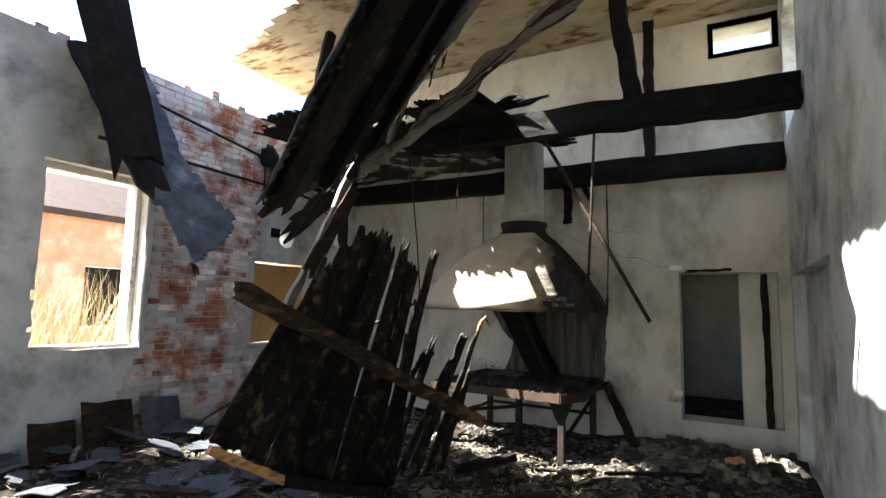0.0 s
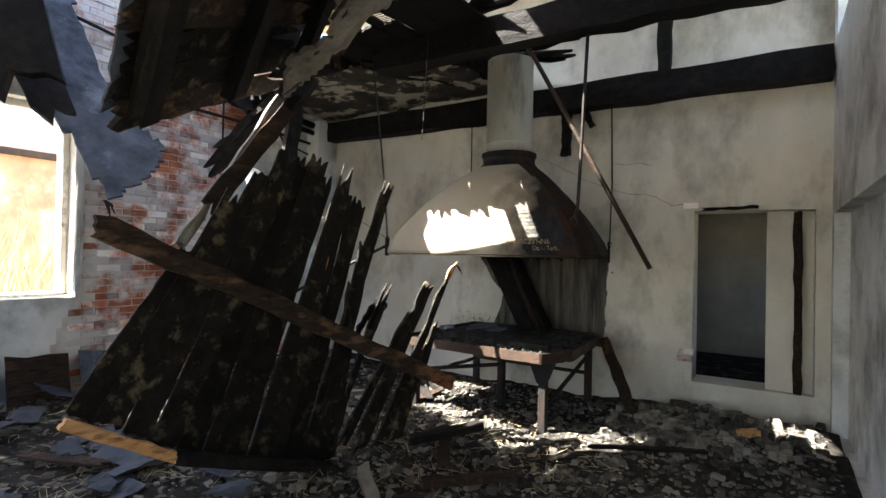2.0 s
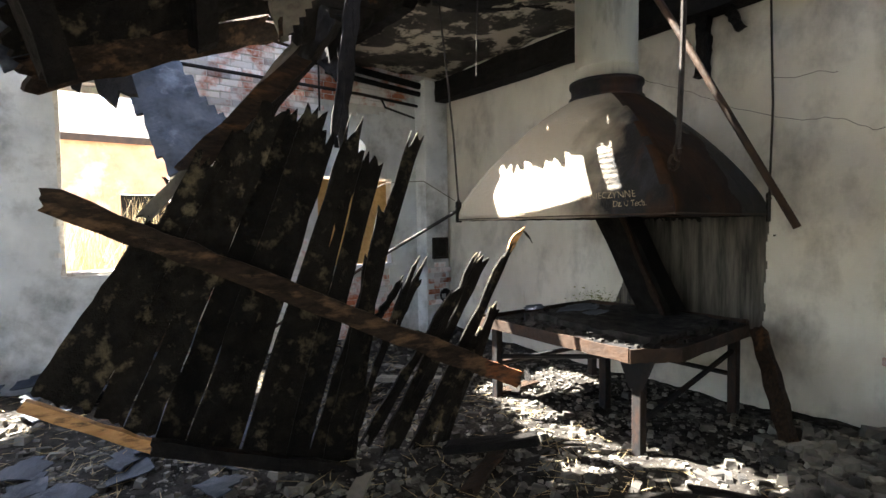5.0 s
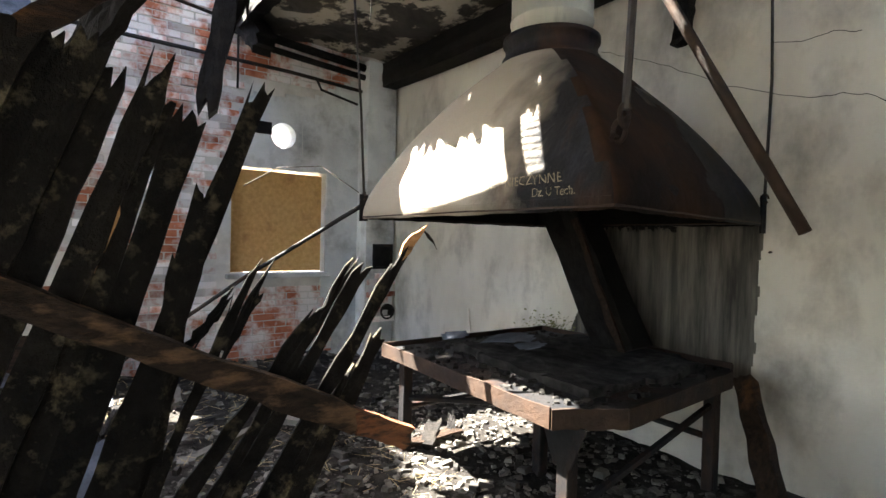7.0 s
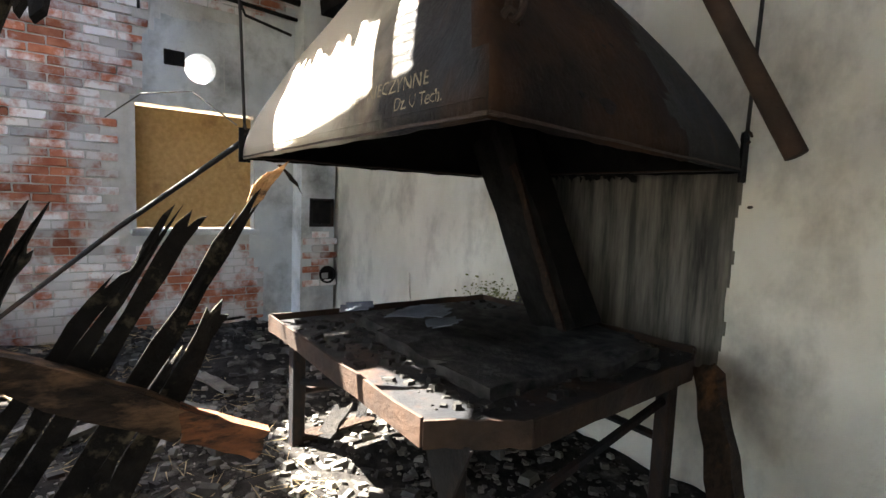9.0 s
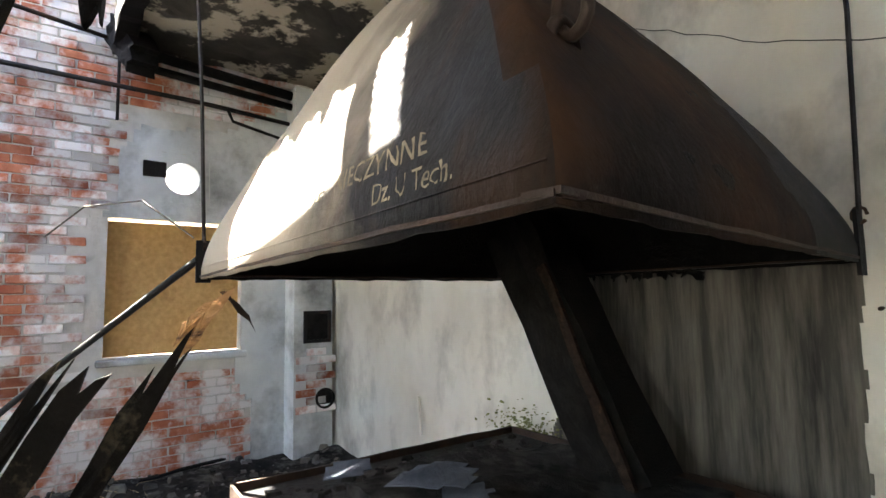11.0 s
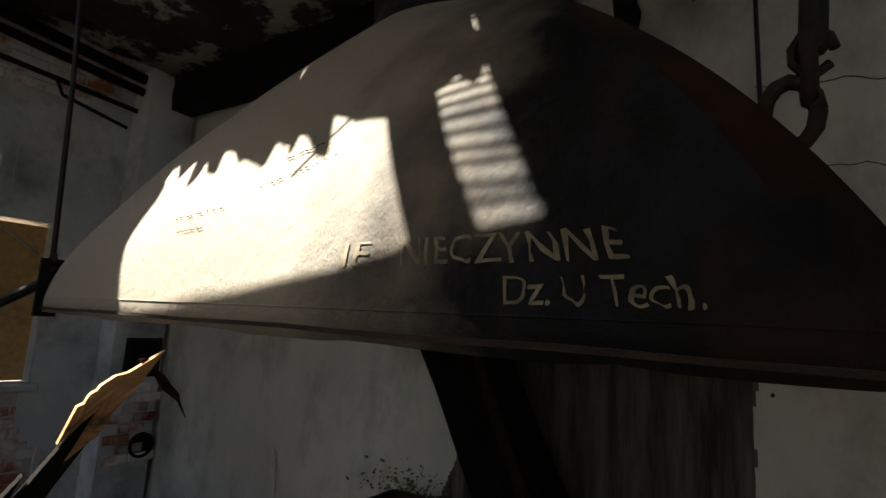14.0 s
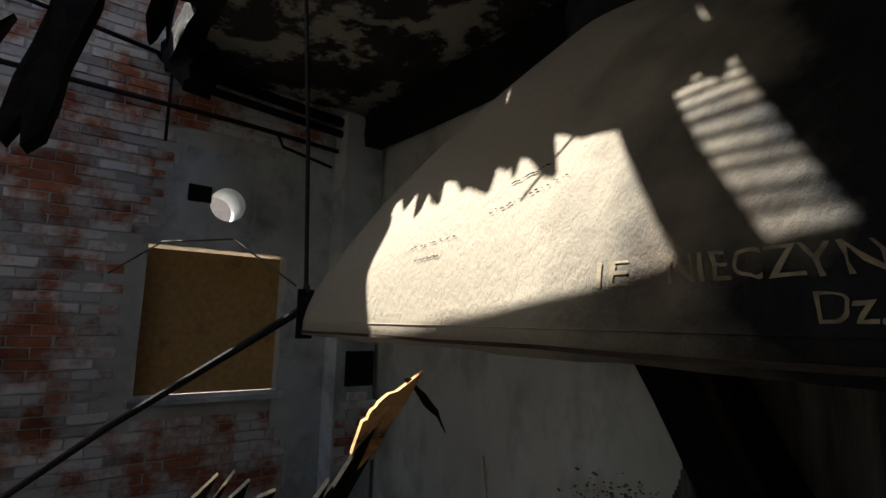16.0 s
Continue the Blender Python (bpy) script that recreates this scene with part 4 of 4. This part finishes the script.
single("hanging_rafter", board_bm((-0.28, -3.37, 2.18), (0.5, -2.9, 3.0), 0.17, 0.1, (0.7, -0.7, 0), (0.25, 0.05), 91, 5, 12, 0.012), M_CHAR, "charred rafter slanting out of the collapsed roof", "rafter")

sagging = thing("sagging_ceiling_plaster", (1.4, -3.7, 3.0), "torn pale ceiling plaster on splintered lath, sagging under the roof", "ceiling plaster")
SD = Vector((1.3, -0.50, 0.42)).normalized()
own(part("plaster_skin", sheet_bm([(-0.1, 0.0), (0.3, -0.05), (0.6, 0.06), (1.0, -0.06), (1.5, 0.05), (2.0, -0.02), (2.5, 0.05), (2.5, 0.62), (1.9, 0.7), (1.4, 0.55), (1.0, 0.6), (0.6, 0.36), (0.2, 0.3)], (0.72, -3.38, 2.74), SD, (0, 0.8, 0.5), 0.03, 0.045, 0.1, 27), M_PALE_WOOD, None), sagging)
rnd = random.Random(15)
for k in range(22):
    p = Vector((0.72, -3.38, 2.72)) + SD * rnd.uniform(0.0, 2.3) + Vector((0, 0.8, 0.5)) * rnd.uniform(-0.05, 0.45)
    own(part("lath", board_bm(p - SD * 0.2, p + SD * rnd.uniform(0.15, 0.4) - Vector((0, 0, rnd.uniform(-0.02, 0.1))), 0.028, 0.008, (0, 0.6, -1), (0.05, 0.1), 230 + k, 2, 4, 0.004), M_CHAR_B, None), sagging)

# roofing felt hanging by the window
felt = thing("hanging_roof_felt", (-1.2, -3.8, 2.0), "torn slate-grey roofing felt on a charred board, hanging by the window", "roofing felt")
G1, G2 = Vector((-0.62, -0.15, 1.0)).normalized(), Vector((0.25, 0.93, 0.1)).normalized()
own(part("felt_sheet", sheet_bm([(0.1, 0.1), (0.25, 0.42), (0.5, 0.6), (0.85, 0.42), (1.5, 0.38), (2.6, 0.42), (2.6, -0.22), (1.6, -0.2), (0.9, -0.1), (0.35, -0.08), (0.0, 0.02)], (-0.96, -3.72, 1.92), G1, G2, 0.03, 0.05, 0.09, 31), M_FELT, None), felt)
own(part("board", board_bm(Vector((-1.1, -4.05, 2.45)), Vector((-1.1, -4.05, 2.45)) + G1 * 2.1, 0.3, 0.04, G2.cross(G1), (0.3, 0.05), 33, 5, 10, 0.02), M_CHAR, None, "charred board"), felt)
own(part("splinter", board_bm((-0.96, -3.78, 2.0), (-0.94, -3.73, 1.74), 0.05, 0.02, (1, 0, 0), (0.1, 0.2), 34, 3, 4), M_CHAR, None), felt)
single("charred_rafter", board_bm((-1.22, -4.15, 2.6), (-1.75, -4.65, 5.3), 0.42, 0.12, (1, -0.6, 0), (0.4, 0.02), 35), M_CHAR, "charred rafter hanging from the roof edge", "rafter")
for k, (p, q, w) in enumerate((((-0.14, -2.63, 2.05), (-0.30, -2.33, 3.6), 0.13), ((-1.3, -2.1, 3.2), (-1.1, -1.85, 5.3), 0.12))):
    single("hanging_rafter", board_bm(p, q, w, 0.08, (1, -0.3, 0), (0.25, 0.1), 95 + k, 4, 9, 0.012), M_CHAR, "burnt splintered rafter hanging from the roof", "rafter", "hanging rafters")

# ---------------------------------------------------------------- fallen plank panel
P0, PD, PU = Vector((0.60, -4.58, 0.63)), Vector((0.217, 0.976, 0.0)), Vector((0.0, 0.0, 1.0))
PN = PD.cross(PU).normalized()


def pan(u, z, out=0.0):
    """A place on the panel: u along it, z above its lower near corner, out towards the room."""
    return P0 + PD * u + PU * z + PN * out


panel = thing("collapsed_plank_panel", pan(0.9, -0.6), "charred tongue-and-groove plank panel standing askew in the rubble", "plank panel")
# each plank: foot (u, z), head (u, z), splintering of the head, width
MAIN = ((-0.03, 0.0, 0.55, 0.93, 0.05, 0.135), (0.10, -0.06, 0.80, 1.30, 0.12, 0.135), (0.24, -0.15, 1.00, 1.48, 0.10, 0.13), (0.38, -0.24, 1.15, 1.60, 0.08, 0.13), (0.52, -0.33, 1.28, 1.60, 0.10, 0.13),
        (0.66, -0.41, 1.40, 1.62, 0.12, 0.12), (0.79, -0.46, 1.46, 1.52, 0.15, 0.12), (0.93, -0.51, 1.68, 1.64, 0.30, 0.11), (1.06, -0.55, 1.62, 1.38, 0.06, 0.12), (1.19, -0.58, 1.75, 1.36, 0.12, 0.12),
        (1.31, -0.60, 2.04, 1.50, 0.14, 0.09), (1.42, -0.62, 1.84, 1.08, 0.30, 0.11), (1.51, -0.64, 1.74, 0.80, 0.30, 0.11))
for k, (u0, z0, u1, z1, j, w) in enumerate(MAIN):
    own(part("plank", board_bm(pan(u0, z0, 0.014 * (k % 2)), pan(u1, z1, 0.014 * (k % 2)), w * 1.16, 0.022, PN, (0.04, j), 100 + k, 6, 12, 0.006, 0.9), M_PLANK, None), panel)
SPLINTERS = ((1.52, -0.56, 2.02, 0.70, 0.06, 0.30), (1.68, 0.20, 1.94, 0.56, 0.05, 0.15), (1.80, 0.10, 2.11, 0.68, 0.06, 0.2), (1.58, -0.60, 2.42, 0.61, 0.075, 0.30), (1.70, -0.66, 2.49, 0.70, 0.06, 0.20), (1.77, -0.69, 2.55, 0.68, 0.085, 0.15),
             (1.92, -0.72, 2.78, 0.80, 0.085, 0.25), (2.10, -0.74, 2.66, 0.40, 0.10, 0.15), (2.00, -0.72, 2.50, 0.20, 0.05, 0.3))
for k, (u0, z0, u1, z1, w, j) in enumerate(SPLINTERS):
    own(part("plank", board_bm(pan(u0, z0), pan(u1, z1, 0.01 * math.sin(k * 2.3)), w, 0.024, PN, (0.2, j), 130 + k, 4, 11, 0.007, 0.75), M_PLANK, None, "splintered plank"), panel)
own(part("plank_tip", board_bm(pan(2.71, 0.68, 0.016), pan(2.84, 0.88, 0.012), 0.055, 0.018, PN, (0.12, 0.12), 141, 4, 5, 0.004), M_WOOD, None, "freshly broken yellow tip"), panel)
own(part("splinter", board_bm(pan(2.82, 0.86, 0.012), pan(2.92, 0.74, 0.03), 0.014, 0.008, PN, (0.02, 0.05), 148, 2, 4, 0.003), M_CHAR_B, None, "thin bent splinter"), panel)
own(part("raw_split", board_bm(pan(1.36, 0.62, 0.016), pan(1.50, 0.98, 0.014), 0.05, 0.008, PN, (0.1, 0.15), 149, 3, 5, 0.003), M_WOOD, None, "fresh yellow split along a plank"), panel)
own(part("brace", board_bm(pan(-0.05, 1.08, 0.05), pan(2.50, -0.12, 0.05), 0.125, 0.07, PN, (0.16, 0.05), 142, 5, 20, 0.009), M_BRACE, None, "scorched brown cross brace"), panel)
own(part("brace_end", board_bm(pan(2.44, -0.09, 0.05), pan(2.80, -0.25, 0.05), 0.11, 0.064, PN, (0.08, 0.06), 143, 4, 5, 0.006), M_EMBER, None, "orange unburnt end of the brace"), panel)
own(part("rail", board_bm(pan(-0.11, 0.03, 0.05), pan(0.46, -0.30, 0.05), 0.06, 0.05, PN, (0.02, 0.02), 144, 4, 7, 0.006), M_WOOD, None, "unburnt orange piece of the bottom rail"), panel)
own(part("rail", board_bm(pan(0.44, -0.29, 0.05), pan(1.55, -0.66, 0.05), 0.08, 0.06, PN, (0.02, 0.05), 145, 4, 10, 0.006), M_CHAR, None), panel)
own(part("edge_batten", board_bm(pan(0.44, 0.92, 0.0), Vector((0.30, -2.96, 2.98)), 0.05, 0.045, PN, (0.05, 0.2), 146, 3, 14, 0.008), M_PALE_WOOD, None, "grey batten with a bright split edge"), panel)
own(part("edge_batten", board_bm(pan(0.62, 1.15, -0.06), Vector((0.42, -3.0, 2.8)), 0.13, 0.02, PN, (0.1, 0.25), 147, 4, 10, 0.008), M_CHAR_B, None), panel)

# ---------------------------------------------------------------- floor clutter
def on_floor(r, x0=-2.2, x1=4.1, y0=-8.5, y1=-0.1):
    return (r.uniform(x0, x1), r.uniform(y0, y1), -0.005)


def ground_h(x, y):
    h = 0.05 * noise.fractal(Vector((x * 2.2, y * 2.2, 0.3)), 1.0, 2.0, 5)
    pile = 0.16 * math.exp(-((x - 3.2) ** 2 + (y + 0.7) ** 2) / 0.5) + 0.10 * math.exp(-((x + 1.9) ** 2) / 0.15) * (0.6 + 0.4 * math.sin(y * 3))
    return max(-0.03, h) + pile


def scatter(r, x0=-2.15, x1=4.1, y0=-8.0, y1=-0.1):
    x, y = r.uniform(x0, x1), r.uniform(y0, y1)
    return (x, y, ground_h(x, y) - 0.006)


single("plaster_crumbs", rubble_bm(15000, lambda r: scatter(r, -0.4, 4.1, -5.0, -0.1), 0.005, 0.03, 21, 0.7), M_CHIP, "pale crumbs of plaster and charcoal all over the floor", "rubble", kind="stuff")
single("rubble_bits", rubble_bm(7000, lambda r: scatter(r), 0.008, 0.05, 22, 0.7), M_CHIP, "broken plaster, brick and charcoal lying on the floor", "rubble", kind="stuff")
single("rubble_pile", rubble_bm(900, lambda r: (lambda a, d: (3.15 + d * math.cos(a), -0.85 + d * math.sin(a) * 0.8, ground_h(3.15 + d * math.cos(a), -0.85 + d * math.sin(a) * 0.8)))(r.uniform(0, 6.28), 0.75 * math.sqrt(r.random())), 0.015, 0.06, 23, 0.8), M_CHIP, "heap of crumbled plaster by the doorway", "rubble", kind="stuff")


def straw_bm(count, seed):
    rnd = random.Random(seed)
    bm = bmesh.new()
    for _ in range(count):
        x, y, a, l = rnd.uniform(-2.1, 3.0), rnd.uniform(-6.5, -1.5), rnd.uniform(0, 6.28), rnd.uniform(0.05, 0.2)
        z = ground_h(x, y) + 0.02
        dx, dy = math.cos(a) * l, math.sin(a) * l
        w = 0.0035
        dz = rnd.uniform(-0.01, 0.05)
        vs = [bm.verts.new(p) for p in ((x - dy / l * w, y + dx / l * w, z), (x + dy / l * w, y - dx / l * w, z), (x + dx, y + dy, z + dz), )]
        top = bm.verts.new((x, y, z + w))
        bm.faces.new(vs)
        bm.faces.new([vs[0], top, vs[2]])
        bm.faces.new([top, vs[1], vs[2]])
    return bm


single("straw", straw_bm(2200, 3), M_STRAW, "thin straws and splinters strewn over the rubble", "straw", kind="stuff")
rnd = random.Random(77)
for k in range(46):
    x, y = rnd.uniform(-2.0, 1.0), rnd.uniform(-5.6, -3.2)
    a = rnd.uniform(0, 3.14)
    w = rnd.uniform(0.1, 0.3)
    single("felt_scrap", sheet_bm([(0, 0), (w * 1.5, 0.02), (w * 1.3, w), (w * 0.5, w * 1.1), (-0.02, w * 0.7)], (x, y, ground_h(x, y) + 0.03 + 0.02 * (k % 3)), (math.cos(a), math.sin(a), rnd.uniform(-0.1, 0.25)), (-math.sin(a), math.cos(a), rnd.uniform(0, 0.3)), 0.008, 0.045, 0.05, k),
           M_SLATE, "blue-grey scrap of roofing felt lying in the ash", "felt scrap", "felt scraps on the floor")
for k in range(34):
    x, y = rnd.uniform(-2.0, 3.2), rnd.uniform(-6.0, -1.0)
    if 0.6 < x < 2.2 and y > -2.0:
        x -= 1.6
    a, l = rnd.uniform(0, 3.14), rnd.uniform(0.25, 0.9)
    dx, dy = math.cos(a) * l / 2, math.sin(a) * l / 2
    z = ground_h(x, y) + 0.03
    x0, x1 = max(-2.2, x - dx), min(4.05, x + dx)
    single("fallen_plank", board_bm((x0, y - dy, z), (x1, min(-0.1, y + dy), z + rnd.uniform(0, 0.12)), rnd.uniform(0.04, 0.12), rnd.uniform(0.015, 0.04), (0, 0, 1), (0.08, 0.15), 300 + k, 3, 5, 0.006),
           (M_CHAR, M_CHAR_B, M_PALE_WOOD)[k % 3], ("charred plank lying in the rubble", "scorched brown plank lying in the rubble", "weathered grey plank lying in the rubble")[k % 3], "plank", "planks on the floor")
for k, (p, q, w, t, m, l) in enumerate((((2.2, -3.4, 0.05), (2.75, -2.9, 0.1), 0.14, 0.05, M_CHAR, "charred board end"), ((1.75, -3.1, 0.06), (2.3, -2.75, 0.12), 0.07, 0.05, M_CHAR_B, "scorched reddish timber"), ((3.45, -1.0, 0.14), (3.62, -0.95, 0.16), 0.07, 0.05, M_WOOD, "orange broken timber end"), ((1.3, -2.6, 0.1), (1.75, -2.2, 0.2), 0.12, 0.05, M_CHAR, "charred block"))):
    single("fallen_timber", board_bm(p, q, w, t, (0, 0, 1), (0.03, 0.05), 350 + k, 3, 5, 0.005), m, l + " lying in the plaster rubble", "timber", "timbers on the floor")
for k, (y0, y1, h) in enumerate(((-4.05, -3.55, 0.52), (-3.45, -3.0, 0.5), (-4.5, -4.1, 0.4))):
    single("leaning_sheet", board_bm((XW + 0.28, (y0 + y1) / 2, 0.04), (XW + 0.06, (y0 + y1) / 2 + 0.04, h), y1 - y0, 0.012, (1, 0, 0.4), (0.02, 0.03), 360 + k, 3, 5, 0.004), M_CHAR_B if k != 1 else M_FELT, "brown warped sheet leaning against the wall", "sheet", "leaning sheets")

# doorway: reveal lining and lintel edge, exposed bricks
for k, (x, z) in enumerate(((2.95, 0.50), (2.97, 0.57), (2.99, 2.08))):
    single("exposed_brick", box((x - 0.09, -0.012, z), (x + 0.05, 0.05, z + 0.06), 0.006), M_BRICK, "orange brick showing through the plaster by the door", "brick", "bricks by the door")
single("door_reveal", box((3.64, 0.08, 0.30), (4.028, 0.398, 2.048), 0.01), M_PLASTER, "pale plastered side of the narrowed doorway", "wall", kind="structure")
single("door_post", board_bm((3.90, 0.03, 0.30), (3.89, 0.02, 2.04), 0.07, 0.08, (0, -1, 0), (0.01, 0.02), 371, 3, 14, 0.008), M_CHAR_B, "scorched wooden door post", "door post", kind="structure")
single("door_head", board_bm((3.05, -0.012, 2.07), (3.6, -0.012, 2.08), 0.035, 0.03, (0, -1, 0), (0.05, 0.05), 372, 3, 8, 0.006), M_CHAR, "charred strip over the doorway", "lintel", kind="structure")
single("top_window_frame", wall_with_openings("y", 0.0, 0.06, TOPWIN[0] - 0.06, TOPWIN[1] + 0.06, TOPWIN[2] - 0.06, TOPWIN[3] + 0.06, [TOPWIN]), M_CHAR, "charred frame of a small high window", "window", kind="structure")

for pts in ([(0.95, -0.001, 2.9), (1.44, -0.001, 2.68), (1.9, -0.001, 2.42), (2.35, -0.001, 2.25), (2.5, -0.001, 2.26), (2.66, -0.001, 2.2), (2.78, -0.001, 2.12), (2.93, -0.001, 2.12), (3.03, -0.001, 2.08)], [(2.16, -0.001, 2.62), (2.3, -0.001, 2.58), (2.45, -0.001, 2.6), (2.6, -0.001, 2.55)]):
    fine = []
    for a, b in zip(pts, pts[1:]):
        for k in range(6):
            p = Vector(a).lerp(Vector(b), k / 6)
            fine.append(p + Vector((0, 0, 0.018 * noise.noise(p * 14))))
    single("wall_crack", tube_bm(fine, 0.0022, 4), M_CHAR, "thin dark crack in the plaster of the end wall", "crack", "wall cracks", kind="structure")

single("nail", tube_bm([(2.187, 0.005, 1.392), (2.187, -0.03, 1.39)], 0.007, 6), M_RUST2, "rusty nail stuck in the plaster wall", "nail")
rnd = random.Random(61)
for k in range(16):
    f = 0.14 + 0.036 * k + rnd.uniform(-0.01, 0.01)
    p = hood_point(2, 1 - f, 0.0) + Vector((0, -0.02, -RIM + 0.004))
    own(part("soot_crust", board_bm(p, p + Vector((rnd.uniform(-0.02, 0.02), 0, -rnd.uniform(0.02, 0.055))), rnd.uniform(0.04, 0.09), 0.008, (0, 1, 0), (0.0, 0.03), 500 + k, 4, 3, 0.004), M_CHAR, None, "ragged crust of soot under the rim"), hood)

# soot door and stove-pipe hole in the chimney breast
sd = thing("soot_door", (-2.0, -0.24, 1.2), "small black iron soot door in the chimney breast", "hatch")
own(part("door_leaf", box((-2.0, -0.30, 1.07), (-1.985, -0.09, 1.31), 0.006), M_CHAR, None), sd)
own(part("door_frame", wall_with_openings("x", -2.0, 0.02, -0.33, -0.06, 1.04, 1.34, [(-0.30, -0.09, 1.07, 1.31)]), M_RUST, None), sd)
rnd = random.Random(3)
for j in range(8):
    for i in range(2):
        y = -0.40 + 0.2 * i + (0.1 if j % 2 else 0.0)
        if y + 0.19 < -0.0 and not (0.42 < 0.4 + j * 0.075 < 0.62 and i == 1):
            part("brick", box((-2.004, y, 0.4 + j * 0.075), (-1.988 + rnd.uniform(0, 0.008), y + 0.19, 0.4 + j * 0.075 + 0.065), 0.004), M_BRICK, breast)
hole = lathe_bm((0, 0), [(0.0, 0.0), (0.075, 0.0), (0.075, 0.02), (0.095, 0.02), (0.095, 0.0)], 24)
bmesh.ops.transform(hole, matrix=Matrix.Translation((-1.99, -0.12, 0.52)) @ Matrix.Rotation(radians(90), 4, 'Y'), verts=hole.verts[:])
single("stovepipe_hole", hole, M_CHAR, "round soot-black stovepipe hole in the chimney", "hole")

# wires that dangle near the hood and the panel
for pts in ([(0.33, -1.73, 1.72), (0.1, -1.9, 1.9), (-0.2, -2.1, 1.9), (-0.5, -2.25, 1.78)], [(1.0, -2.0, 3.55), (0.95, -2.0, 2.6)]):
    single("dangling_wire", tube_bm(pts, 0.004, 5), M_PALE_WOOD if len(pts) == 4 else M_WIRE, "thin loose wire dangling in the room", "wire", "dangling wires")

# ---------------------------------------------------------------- bare bricks of the west wall
def brick_mesh(seed):
    r = random.Random(seed)
    bm = box((-0.06, 0.0, 0.0), (0.0, 0.235, 0.065), 0.005)
    for v in bm.verts:
        v.co += Vector((r.uniform(-0.004, 0.006), r.uniform(-0.004, 0.004), r.uniform(-0.003, 0.003)))
    bmesh.ops.recalc_face_normals(bm, faces=bm.faces[:])
    me = bpy.data.meshes.new("brick")
    bm.to_mesh(me)
    bm.free()
    me.materials.append(M_BRICK)
    return me


BRICKS = [brick_mesh(s) for s in range(6)]
rnd = random.Random(12)
count = 0
rest = []
for j in range(56):
    z = 0.02 + j * 0.0755
    y = -3.62 + (0.125 if j % 2 else 0.0)
    while y < 0.0:
        mid = y + 0.12
        bare = (-3.42 < mid < -1.86) or (z < 0.95 and -1.9 < mid < -0.75) or (z > 3.05 and -1.86 < mid < -0.3) or (2.2 < z and -3.9 < mid < -3.4 and z > 3.55)
        clash = WIN_B[0] - 0.02 < y + 0.235 and y < WIN_B[1] + 0.02 and WIN_B[2] - 0.1 < z + 0.065 and z < WIN_B[3] + 0.02
        clash = clash or (WIN_1[0] - 0.02 < y + 0.235 and y < WIN_1[1] + 0.02 and WIN_1[2] - 0.05 < z + 0.065 and z < WIN_1[3] + 0.02)
        if bare and not clash and z < 4.14:
            m = Matrix.Translation((XW + 0.012 + rnd.uniform(-0.006, 0.006), y + rnd.uniform(-0.004, 0.004), z)) @ Matrix.Rotation(rnd.uniform(-0.012, 0.012), 4, 'X')
            if count < 300 and -3.42 < mid < -1.86 and 0.4 < z < 3.9:
                b = new("brick", BRICKS[rnd.randrange(6)])
                b.parent = wall_west
                b.matrix_basis = m
                count += 1
            else:
                rest.append((m, rnd.randrange(6)))
        y += 0.248
bm = bmesh.new()
for m, s in rest:
    old = len(bm.verts)
    bm.from_mesh(BRICKS[s])
    bm.verts.ensure_lookup_table()
    for v in bm.verts[old:]:
        v.co = m @ v.co
tagged(mesh_object("brick_courses", bm, M_BRICK, wall_west), "more weathered bricks of the wall", kind="stuff")
